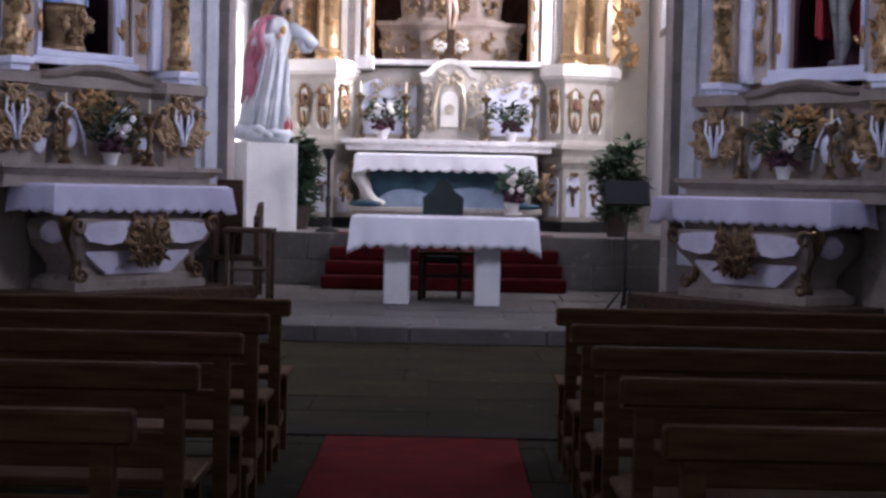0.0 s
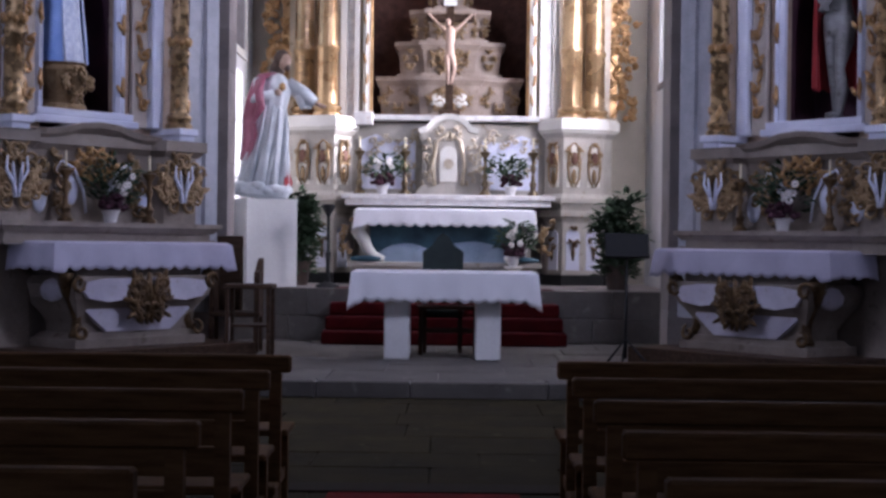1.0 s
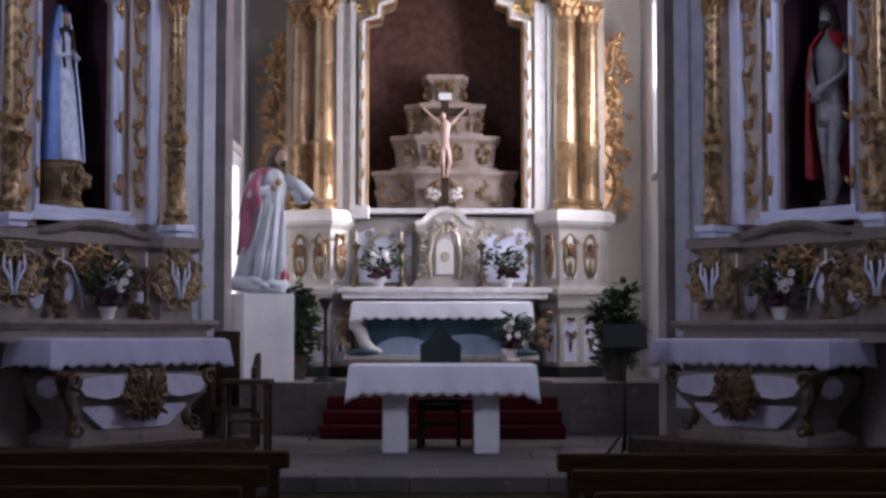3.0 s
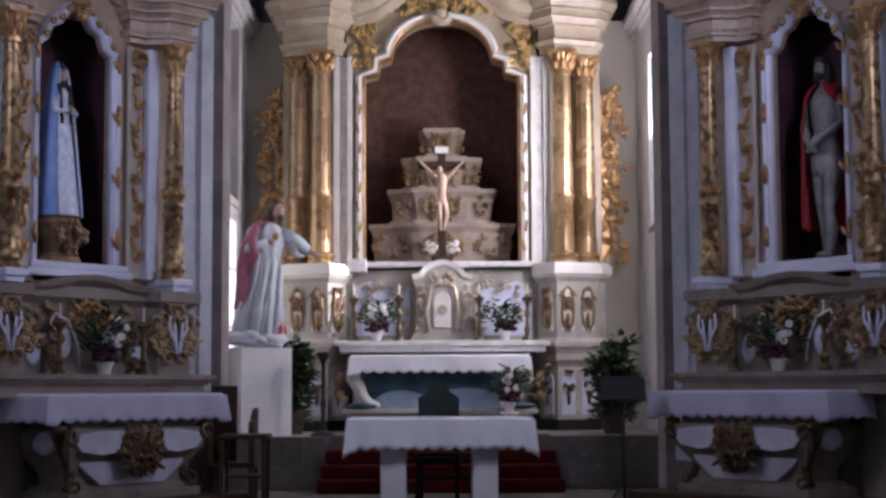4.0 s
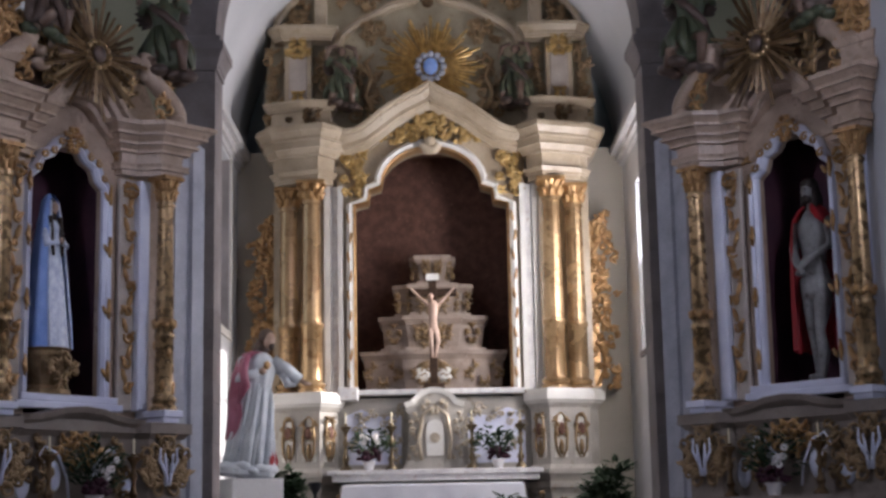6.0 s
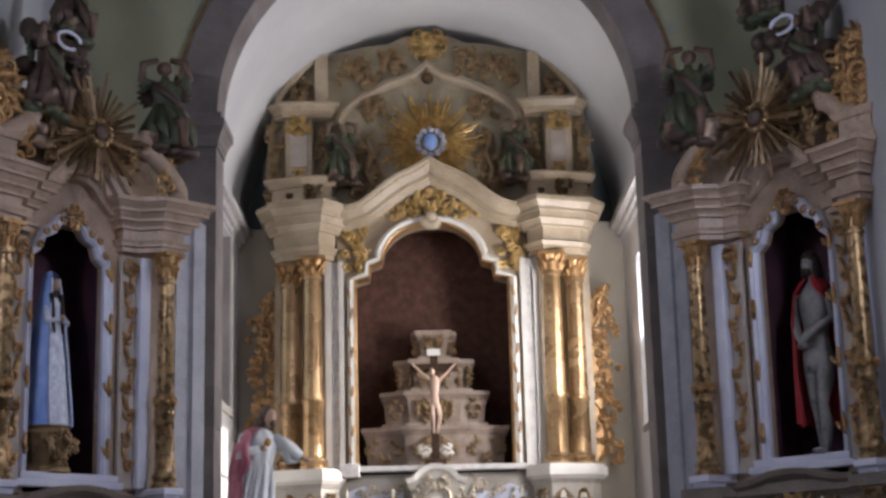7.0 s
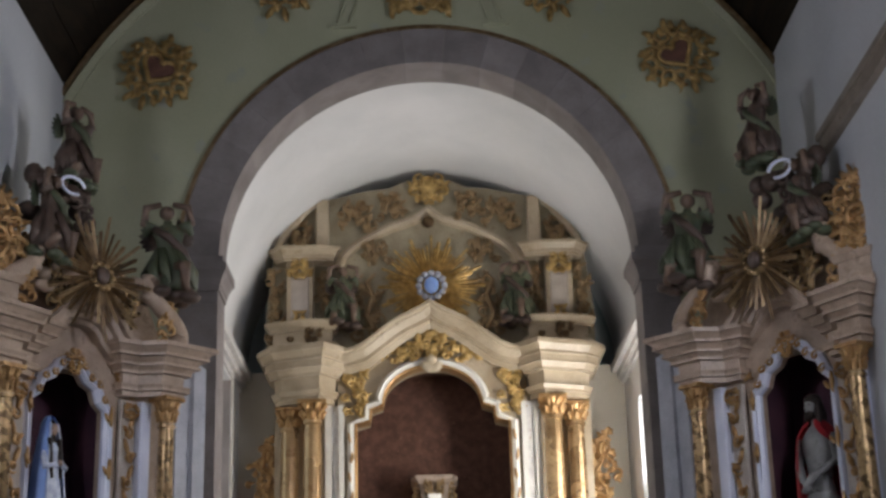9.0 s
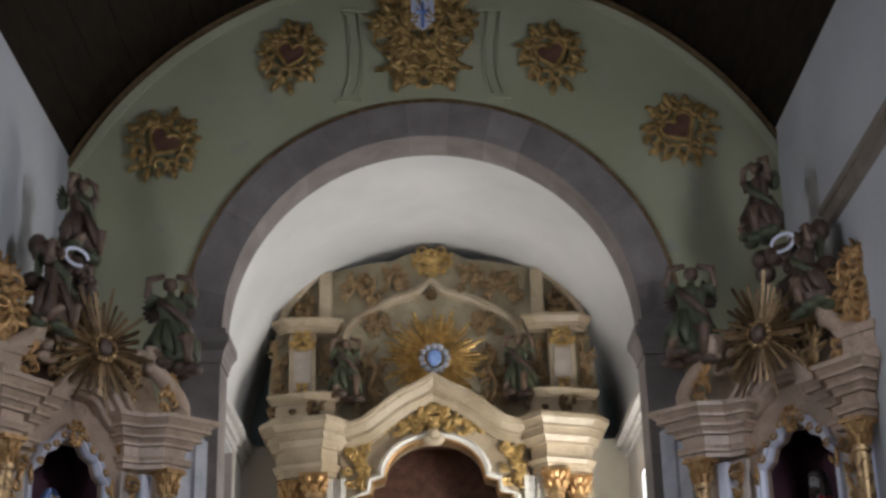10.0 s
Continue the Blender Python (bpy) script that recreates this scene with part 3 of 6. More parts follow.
def column(parent, x, y, z0, z1, r, material, seed, space=None, carved=True, reed=0.0):
    """A turned column: base, shaft with a ring of carving, leafy capital."""
    h = z1 - z0
    prof = [(r * 1.45, 0), (r * 1.45, 0.05), (r * 1.2, 0.07), (r * 1.38, 0.11), (r * 1.38, 0.14), (r * 1.08, 0.17)]
    col = part("column", lathe(B(), [(p, z0 + q) for p, q in prof] + [(r * 1.03, z0 + 0.2), (r * 1.0, z0 + h * 0.3), (r * 1.12, z0 + h * 0.305), (r * 1.12, z0 + h * 0.325), (r * 0.98, z0 + h * 0.33), (r * 0.84, z1 - 0.36), (r * 1.0, z1 - 0.35), (r * 1.0, z1 - 0.32), (r * 0.84, z1 - 0.31), (r * 0.84, z1 - 0.28)], x, y, 36, reed, 12), material, parent, space=space, smooth=True)
    cb = B()
    lathe(cb, [(r * 0.84, z1 - 0.30), (r * 0.95, z1 - 0.15), (r * 1.25, z1 - 0.05), (r * 1.3, z1 - 0.045)], x, y, 16)
    box(cb, x - r * 1.4, x + r * 1.4, y - r * 1.4, y + r * 1.4, z1 - 0.045, z1)
    for ring, (zz, rr, ln) in enumerate(((z1 - 0.28, r * 0.9, 0.12), (z1 - 0.18, r * 1.02, 0.13))):
        for i in range(8):
            a = 2 * math.pi * (i + 0.5 * ring) / 8
            p = [(x + rr * math.cos(a), y + rr * math.sin(a), zz), (x + rr * 1.12 * math.cos(a), y + rr * 1.12 * math.sin(a), zz + ln * 0.7), (x + rr * 1.42 * math.cos(a), y + rr * 1.42 * math.sin(a), zz + ln), (x + rr * 1.5 * math.cos(a), y + rr * 1.5 * math.sin(a), zz + ln * 0.8)]
            tube(cb, p, [r * 0.2, r * 0.24, r * 0.2, r * 0.1], 5)
    part("capital", cb, M_GOLD, col, "gilded leafy capital", space=space)
    if not carved:
        return col
    rb = B()
    rng = random.Random(seed)
    for i in range(9):
        a, zz = rng.uniform(0, 6.28), z0 + h * rng.uniform(0.08, 0.3)
        blob(rb, (x + r * 0.98 * math.cos(a), y + r * 0.98 * math.sin(a), zz), 0.03, 0.03, 0.07, 0, 1)
    for i in range(12):
        a = i * 0.52
        blob(rb, (x + r * 1.05 * math.cos(a), y + r * 1.05 * math.sin(a), z0 + h * 0.36 + 0.03 * (i % 2)), 0.04, 0.04, 0.05, 0, 1)
    part("carved_ring", rb, M_GOLD, col, space=space)
    return col


for s in (-1, 1):
    column(retable, s * 1.83, MY - 0.13, 3.32, 6.55, 0.155, M_COLUMN, 3, carved=False, reed=0.03)
    column(retable, s * 2.2, MY + 0.16, 3.32, 6.5, 0.15, M_COLUMN, 4, carved=False, reed=0.03)
    bm = B()
    x0, x1 = sorted((s * 1.46, s * 2.46))
    box(bm, x0, x1, MY + 0.38, MY + 0.75, 3.32, 6.5)
    part("pilaster_wall", bm, M_CREAM, retable)
    for x, w, m, y in ((1.40, 0.075, M_IVORY, 0.0), (1.49, 0.10, M_MARBLE, 0.07), (1.60, 0.10, M_IVORY, 0.02)):
        x0, x1 = sorted((s * (x - w / 2), s * (x + w / 2)))
        part("white_fillet", box(B(), x0, x1, MY + y, MY + 0.38, 3.34, 6.52), m, retable)
    # entablature block over the columns
    ent = B()
    moulded(ent, pedestal_plan(s), [(6.52, 6.60, -0.05), (6.60, 6.64, -0.02), (6.64, 6.70, -0.01, 0.03), (6.70, 6.92, -0.04, -0.02), (6.92, 6.95, 0.04), (6.95, 7.03, 0.03, 0.09), (7.03, 7.06, 0.12), (7.06, 7.15, 0.10, 0.12), (7.15, 7.18, 0.16), (7.18, 7.28, 0.14, 0.22), (7.28, 7.35, 0.24), (7.35, 7.38, 0.2)])
    e = part("entablature", ent, M_CREAM, retable)
    # gilded wing outside the columns
    wing = B()
    for i in range(8):
        carving(wing, s * (2.66 + 0.05 * (-1) ** i), 3.56 + 0.335 * i, MY + 0.46, 0.36, 0.42, 6, 40 + i, 0.036, mirror=False)
        tube(wing, [(s * (2.5 + 0.14 * math.sin(i + 0.5 * k)), MY + 0.48, 3.42 + 0.335 * (i + 0.25 * k)) for k in range(5)], [0.02, 0.035, 0.03, 0.035, 0.02], 6)
    box(wing, *sorted((s * 2.45, s * 2.58)), MY + 0.5, MY + 0.56, 3.4, 6.0)
    part("gilded_wing", wing, M_GOLD, retable, "gilded openwork scroll wing")

# zone with the tabernacle between the pedestals
bm = B()
box(bm, -1.46, 1.46, MY + 0.1, MY + 0.7, 2.15, 3.25)
mid = part("predella", bm, M_GREYCREAM, retable)
for s in (-1, 1):
    pn = B()
    prism(pn, [(s * 0.50, 2.25), (s * 1.36, 2.25), (s * 1.36, 2.98), (s * 1.1, 3.08), (s * 0.8, 2.96), (s * 0.5, 3.0)], MY + 0.06, MY + 0.12, "y")
    part("blue_panel", pn, M_BLUE, mid, "pale blue panel")
    orn = B()
    carving(orn, s * 1.22, 2.75, MY + 0.05, 0.3, 0.5, 3, 60, 0.016, mirror=False)
    carving(orn, s * 0.58, 2.7, MY + 0.02, 0.3, 0.8, 5, 61, 0.018, mirror=False)
    carving(orn, s * 0.95, 2.95, MY + 0.03, 0.5, 0.2, 4, 62, 0.015, mirror=False)
    part("gilded_carving", orn, M_PALEGOLD, mid)
gr = B()
box(gr, -1.5, 1.5, MY - 0.75, MY + 0.1, 1.98, 2.15, 0.01)
box(gr, -1.56, 1.56, MY - 0.8, MY + 0.1, 2.08, 2.14)
part("gradine", gr, M_MARBLE, retable, "pale marbled shelf behind the altar")
tab = B()
prism(tab, [(-0.5, 2.15), (0.5, 2.15), (0.40, 2.3), (0.36, 2.9), (0.44, 3.05)] + arc(0, 2.98, 0.38, 20, 160, 8) + [(-0.44, 3.05), (-0.36, 2.9), (-0.40, 2.3)], MY - 0.25, MY + 0.1, "y")
tb = part("tabernacle", tab, M_GREYCREAM, retable)
part("tabernacle_arch", sweep(B(), [(-0.44, 3.1)] + arc(0, 2.96, 0.36, 150, 30, 12) + [(0.44, 3.1)], [(0.05, MY - 0.3), (0.05, MY), (-0.03, MY), (-0.03, MY - 0.28)]), M_IVORY, tb)
dr = B()
prism(dr, [(-0.13, 2.36), (0.13, 2.36), (0.13, 2.76)] + arc(0, 2.76, 0.13, 0, 180, 8)[1:], MY - 0.29, MY - 0.24, "y")
part("tabernacle_door", dr, M_IVORY, tb, "white and silver tabernacle door")
em = B()
lathe(em, [(0.075, 0), (0.075, 0.02)], 0, 0, 18)
em.transform(Matrix.Translation((0, MY - 0.29, 2.62)) @ Matrix.Rotation(radians(90), 4, "X"))
part("door_medallion", em, M_PALEGOLD, tb)
orn = B()
for s in (-1, 1):
    tube(orn, [(s * 0.2, MY - 0.29, 2.3), (s * 0.24, MY - 0.31, 2.6), (s * 0.18, MY - 0.3, 2.95), (0, MY - 0.3, 3.1)], [0.03, 0.035, 0.03, 0.02])
    carving(orn, s * 0.33, 2.65, MY - 0.28, 0.16, 0.7, 6, 66, 0.016, mirror=False)
carving(orn, 0, 3.08, MY - 0.29, 0.4, 0.2, 3, 67, 0.014)
part("gilded_carving", orn, M_PALEGOLD, tb)

# sill and frame of the great niche
part("niche_sill", box(box(B(), -1.36, 1.36, MY - 0.12, MY + 0.2, 3.28, 3.36, 0.008), -1.44, -1.14, MY - 0.18, MY + 0.1, 3.2, 3.4, 0.01), M_MARBLE, retable)
NICHE = [(-1.2, 3.36), (-1.2, 6.22), (-0.98, 6.28), (-0.96, 6.46), (-0.78, 6.52)] + [(0.78 * math.sin(radians(a)), 6.52 + 0.62 * math.cos(radians(a))) for a in range(-80, 81, 10)] + [(0.78, 6.52), (0.96, 6.46), (0.98, 6.28), (1.2, 6.22), (1.2, 3.36)]
sur = B()
hole = NICHE[::-1]
prism(sur, [(-1.46, 3.25), (-1.2, 3.25)] + NICHE + [(1.2, 3.25), (1.46, 3.25), (1.46, 6.9)] + [(1.1, 7.3), (0.5, 7.7), (0, 7.85), (-0.5, 7.7), (-1.1, 7.3), (-1.46, 6.9)], MY + 0.12, MY + 0.6, "y")
part("niche_surround", sur, M_CREAM, retable)
fr = part("niche_frame", sweep(B(), NICHE, [(0.0, MY + 0.02), (0.06, MY - 0.02), (0.11, MY + 0.04), (0.11, MY + 0.14), (0.0, MY + 0.14)]), M_IVORY, retable, "white and gilt moulded niche frame")
part("gilt_edge", sweep(B(), NICHE, [(-0.035, MY + 0.03), (-0.005, MY + 0.0), (-0.002, MY + 0.3), (-0.035, MY + 0.3)]), M_GOLD, fr)
orn = B()
for s in (-1, 1):
    for i in range(9):
        leaf(orn, s * 1.26, 3.5 + i * 0.3, MY - 0.01, 0.2, math.pi / 2 + 0.15 * (-1) ** i, 0.028, 0.015)
part("gilt_leaves", orn, M_GOLD, fr)
for q in ((-1.38, 1.38, MY + 1.55, MY + 1.6, 3.2, 7.3), (-1.45, -1.38, MY + 0.6, MY + 1.6, 3.2, 7.3), (1.38, 1.45, MY + 0.6, MY + 1.6, 3.2, 7.3), (-1.45, 1.45, MY + 0.6, MY + 1.6, 7.3, 7.36)):
    part("damask_lining", box(B(), *q), M_DAMASK, retable, "brown-red patterned damask lining the niche")
part("niche_floor", box(B(), -1.38, 1.38, MY + 0.2, MY + 1.55, 3.2, 3.3), M_DARKWOOD, retable)

# ogee gable over the niche
half = [(1.46, 7.26), (1.28, 7.24), (1.05, 7.31), (0.85, 7.46), (0.66, 7.61), (0.45, 7.75), (0.25, 7.84), (0.1, 7.92), (0.0, 8.0)]
path = [(-x, z) for x, z in half] + half[::-1][1:]
gable = B()
sweep(gable, path, [(0.0, MY - 0.12), (-0.08, MY - 0.16), (-0.1, MY - 0.2), (0.0, MY - 0.26), (0.03, MY - 0.26), (0.05, MY - 0.3), (0.1, MY - 0.3), (0.1, MY + 0.5), (-0.24, MY + 0.5), (-0.24, MY - 0.02), (-0.16, MY - 0.06), (-0.14, MY - 0.12)])
part("ogee_gable", gable, M_CREAM, retable, "cream ogee gable moulding")
orn = B()
for s in (-1, 1):
    carving(orn, s * 1.2, 6.78, MY + 0.06, 0.36, 0.8, 16, 70, 0.034, mirror=False)
    carving(orn, s * 0.5, 7.33, MY + 0.05, 0.66, 0.26, 13, 71, 0.03, mirror=False)
carving(orn, 0, 7.45, MY + 0.02, 0.5, 0.4, 8, 72, 0.03)
part("gilded_carving", orn, M_LEAFGOLD, retable)
sh = B()
for i in range(9):
    a = radians(200 + 17.5 * i)
    leaf(sh, 0, 7.16, MY - 0.08, 0.2, a, 0.04, 0.04)
blob(sh, (0, MY - 0.1, 7.18), 0.09, 0.06, 0.08)
part("shell_keystone", sh, M_CREAM, retable, "carved cream shell at the crown of the niche")

# attic: an arched field between scrolled shoulders
att = B()
out = [(2.6, 7.38), (2.6, 8.1), (2.56, 8.5), (2.5, 8.98), (2.36, 9.3), (2.1, 9.66), (1.8, 9.96), (1.5, 10.03), (1.0, 10.14), (0.62, 10.18), (0.4, 10.28), (0.15, 10.33)]
prism(att, [(-x, z) for x, z in out] + out[::-1], MY + 0.35, MY + 0.6, "y")
at = part("attic", att, M_ATTIC, retable)
ogee = [(1.44, 8.78), (1.36, 8.98), (1.22, 9.12), (1.05, 9.23), (0.82, 9.35), (0.6, 9.46), (0.4, 9.52), (0.22, 9.58), (0.1, 9.66), (0.0, 9.76)]
ogee = [(-x, z) for x, z in ogee] + ogee[::-1][1:]
part("attic_panel", prism(B(), [(-1.44, 7.5)] + ogee + [(1.44, 7.5)], MY + 0.31, MY + 0.36, "y"), M_ATTIC, at, "olive-buff painted field behind the rays")
part("attic_moulding", sweep(B(), ogee, [(-0.06, MY + 0.3), (-0.03, MY + 0.22), (0.02, MY + 0.2), (0.05, MY + 0.24), (0.09, MY + 0.24), (0.1, MY + 0.36), (-0.06, MY + 0.36)]), M_CREAM, at)
part("attic_boss", blob(B(), (0.0, MY + 0.2, 9.53), 0.1, 0.07, 0.1), M_DARKGILT, at, "dark round boss under the arch")
for s in (-1, 1):
    x0, x1 = sorted((s * 1.84, s * 2.26))
    pil = part("attic_pilaster", box(B(), x0, x1, MY + 0.12, MY + 0.35, 7.82, 8.9, 0.01), M_CREAM, at)
    x0, x1 = sorted((s * 1.91, s * 2.19))
    part("raised_panel", box(B(), x0, x1, MY + 0.1, MY + 0.13, 7.95, 8.62, 0.012), M_PALEPINK, pil)
    shelf = poly_side(s, [(1.52, MY + 0.34), (1.52, MY + 0.1), (1.8, MY + 0.04), (2.3, MY + 0.04), (2.44, MY + 0.2), (2.44, MY + 0.34)])
    part("attic_shelf", moulded(B(), shelf, [(8.88, 8.93, 0.0), (8.93, 8.97, 0.03), (8.97, 9.05, 0.02, 0.09), (9.05, 9.1, 0.11)]), M_CREAM, at)
    blk = B()
    moulded(blk, poly_side(s, [(1.5, MY + 0.34), (1.5, MY - 0.1), (1.98, MY - 0.1), (2.5, MY + 0.1), (2.5, MY + 0.34)]), [(7.38, 7.45, 0.08), (7.45, 7.5, 0.04), (7.5, 7.7, -0.03), (7.7, 7.74, 0.02), (7.74, 7.82, 0.03, 0.09), (7.82, 7.85, 0.1)])
    part("attic_block", blk, M_CREAM, at)
    # scrolled shoulder over the shelf and the tall pale strip beside it
    sh = B()
    tube(sh, [(s * x, MY + 0.22, z) for x, z in ((2.42, 9.14), (2.36, 9.28), (2.24, 9.45), (2.1, 9.62), (1.94, 9.8), (1.8, 9.9))], [0.05, 0.07, 0.07, 0.065, 0.06, 0.04], 8)
    part("scroll_shoulder", sh, M_CREAM, at, smooth=True)
    x0, x1 = sorted((s * 1.6, s * 1.8))
    part("pale_strip", box(B(), x0, x1, MY + 0.16, MY + 0.35, 9.1, 9.94, 0.012), M_CREAM, at)
    for j, (x, z, w, h, n, m, mir) in enumerate(((2.05, 9.34, 0.34, 0.4, 6, M_OLDGOLD, True), (2.05, 8.74, 0.44, 0.26, 6, M_LEAFGOLD, True), (2.44, 8.2, 0.3, 1.2, 12, M_OLDGOLD, False), (1.68, 8.3, 0.3, 0.9, 8, M_OLDGOLD, False), (1.95, 7.6, 0.7, 0.2, 7, M_DARKGILT, False), (2.05, 7.95, 0.2, 0.25, 3, M_LEAFGOLD, True), (1.15, 9.66, 0.66, 0.42, 14, M_OLDGOLD, False), (0.62, 9.84, 0.5, 0.4, 10, M_OLDGOLD, False), (0.85, 9.04, 0.6, 0.34, 9, M_OLDGOLD, False), (1.0, 8.1, 0.5, 0.9, 10, M_OLDGOLD, False))):
        orn = B()
        carving(orn, s * x, z, MY + (0.08 if j in (1, 5) else -0.1 if j == 4 else 0.26), w, h, n, 80 + j, 0.028, mirror=mir)
        part("gilded_carving", orn, m, at)
    # leafy stem climbing inside the field
    orn = B()
    tube(orn, [(s * x, MY + 0.24, z) for x, z in ((0.86, 7.75), (1.02, 8.0), (0.9, 8.3), (1.0, 8.55), (0.86, 8.7))], [0.05, 0.055, 0.05, 0.045, 0.02], 7)
    part("gilded_stem", orn, M_OLDGOLD, at)
orn = B()
carving(orn, 0.02, 10.1, MY + 0.25, 0.7, 0.42, 7, 97, 0.032)
for i in range(7):
    leaf(orn, 0.02, 10.0, MY + 0.22, 0.3, math.pi / 2 + (i - 3) * 0.3, 0.04, 0.04)
part("gilded_carving", orn, M_LEAFGOLD, at, "gilded crest")


def sunburst(name, parent, x, y, z, r0, r1, n, boss, seed, label, material, space=None, ring=M_GREYBLUE, dull=None):
    rng = random.Random(seed)
    g = part(name, lathe(B(), [(r0, 0), (r0 * 0.9, 0.03)], 0, 0, 24), material, parent, label, space=(space or Matrix.Identity(4)) @ Matrix.Translation((x, y, z)) @ Matrix.Rotation(radians(90), 4, "X"))
    for i in range(n):
        ray = B()
        a = 2 * math.pi * (i + rng.uniform(-0.25, 0.25)) / n
        q = r1 * (1.0 if i % 4 == 0 else rng.uniform(0.68, 0.88))
        w = rng.uniform(0.02, 0.034)
        c, d = math.cos(a), math.sin(a)
        v = [ray.verts.new(p) for p in ((x + r0 * 0.6 * c - w * d, y, z + r0 * 0.6 * d + w * c), (x + r0 * 0.6 * c + w * d, y, z + r0 * 0.6 * d - w * c), (x + q * c + w * 0.9 * d, y - 0.01, z + q * d - w * 0.9 * c), (x + q * c - w * 0.9 * d, y - 0.01, z + q * d + w * 0.9 * c), (x + r0 * 0.6 * c, y - 0.04, z + r0 * 0.6 * d), (x + q * 1.02 * c, y - 0.035, z + q * 1.02 * d))]
        for f in ((0, 1, 2, 3), (0, 4, 5, 3), (1, 2, 5, 4), (0, 1, 4), (3, 5, 2)):
            ray.faces.new([v[k] for k in f])
        part("ray", ray, dull if dull and rng.random() < 0.55 else material, g, space=space)
    cl = B()
    for i in range(12):
        a = 2 * math.pi * i / 12
        blob(cl, (x + r0 * 0.85 * math.cos(a), y - 0.06, z + r0 * 0.85 * math.sin(a)), r0 * 0.26, 0.05, r0 * 0.26, 0, 1)
    part("cloud_ring", cl, ring, g, "ring of silvery clouds", space=space)
    part("boss", blob(B(), (x, y - 0.08, z), r0 * 0.5, 0.06, r0 * 0.6), boss, g, space=space)
    return g


sunburst("sunburst", retable, 0.03, MY + 0.18, 8.44, 0.24, 0.84, 64, M_BLUEROBE, 5, "gilded sunburst with a blue oval in clouds", M_LEAFGOLD)

# ---------------------------------------------------------------- side altars, set slantwise in the corners of the nave
LEFT = pose(-4.02, 16.66, 0, 0, 0, 52)
RIGHT = pose(4.02, 16.66, 0, 0, 0, -52)


def side_retable(M, s, label):
    """s: +1 where the inner side lies towards local +x."""
    r = thing("side_retable", 0, 0, PLAT, label=label, category="altarpiece", group="side altarpieces", base=M)
    mid = -0.06 * s
    nh = [(-0.53, 2.72), (-0.53, 5.18), (-0.42, 5.26), (-0.36, 5.40), (-0.22, 5.46), (-0.12, 5.58), (0, 5.64), (0.12, 5.58), (0.22, 5.46), (0.36, 5.40), (0.42, 5.26), (0.53, 5.18), (0.53, 2.72)]
    nh = [(mid + 0.925 * x, z) for x, z in nh]
    a, b = sorted((-1.38 * s, 1.98 * s))
    bm = B()
    prism(bm, [(a, 2.5), (mid - 0.49, 2.5)] + nh + [(mid + 0.49, 2.5), (b, 2.5), (b, 5.95), (a, 5.95)], 0.0, 0.07, "y")
    part("back_panel", bm, M_PINK, r, "rose-beige painted boarding", space=M)
    for q in ((-0.62, 0.62, 0.66, 0.7, 2.5, 5.9), (-0.62, -0.56, 0.07, 0.66, 2.5, 5.9), (0.56, 0.62, 0.07, 0.66, 2.5, 5.9), (-0.62, 0.62, 0.07, 0.7, 5.9, 5.94)):
        part("niche_lining", box(B(), *q), M_PURPLE, r, "dark purple cloth lining of the niche", space=M)
    part("niche_floor", box(B(), -0.56, 0.56, 0.02, 0.66, 2.74, 2.84), M_DARKWOOD, r, space=M)
    fr = part("niche_frame", sweep(B(), [(x, max(z, 2.84)) for x, z in nh], [(0.0, -0.05), (0.03, -0.09), (0.06, -0.075), (0.09, -0.105), (0.13, -0.05), (0.13, 0.0), (0.0, 0.0)]), M_BLUE, r, "white and gilt shaped niche frame", space=M)
    part("frame_sill", box(box(B(), -0.66, 0.66, -0.1, 0.1, 2.76, 2.84, 0.01), -0.72, 0.72, -0.12, 0.0, 2.68, 2.76, 0.01), M_BLUE, fr, space=M)
    orn = B()
    for q in (-1, 1):
        for i, zz in enumerate((3.0, 3.7, 4.4, 5.0)):
            leaf(orn, mid + q * 0.56, zz, -0.1, 0.26, math.pi / 2, 0.035)
            leaf(orn, mid + q * 0.53, zz + 0.05, -0.11, 0.13, math.pi / 2 + 0.6, 0.03)
    carving(orn, mid, 5.66, -0.1, 0.24, 0.26, 4, 101, 0.018)
    for q in (-1, 1):
        for xx, zz in ((0.46, 5.3), (0.38, 5.46), (0.26, 5.52), (0.16, 5.64)):
            curl(orn, mid + q * xx, zz, -0.1, 0.05, 1.0, q, 0.016)
        carving(orn, q * 0.72, 5.52, -0.02, 0.3, 0.3, 3, 104, 0.018, mirror=False)
    part("gilt_leaves", orn, M_GOLD, fr, space=M)
    for q in (-1, 1):
        x0, x1 = sorted((q * 0.66, q * 0.88))
        pil = part("pilaster", box(B(), x0, x1, -0.07, 0.0, 2.7, 5.36, 0.01), M_PALEPINK, r, space=M)
        orn = B()
        for i in range(8):
            zz = 2.95 + i * 0.29
            curl(orn, q * 0.78 + 0.02 * (-1) ** i, zz, -0.09, 0.075, 0.6 + i, (-1) ** i, 0.02)
            leaf(orn, q * 0.78, zz + 0.04, -0.09, 0.2, math.pi / 2 + 0.35 * (-1) ** i, 0.04)
            leaf(orn, q * 0.78, zz - 0.02, -0.1, 0.14, math.pi / 2 - 0.8 * (-1) ** i, 0.032)
        carving(orn, q * 0.78, 5.22, -0.1, 0.22, 0.2, 3, 102, 0.016)
        part("gilded_drop", orn, M_GOLD, pil, "gilded hanging garland", space=M)
        x0, x1 = sorted((q * 0.885, q * 1.04))
        part("white_fillet", box(B(), x0, x1, -0.16, 0.0, 2.7, 5.36, 0.012), M_BLUE, r, "pale blue painted strip", space=M)
        column(r, q * 1.12, -0.33, 2.7, 5.4, 0.105, M_BRONZE, 103, space=M)
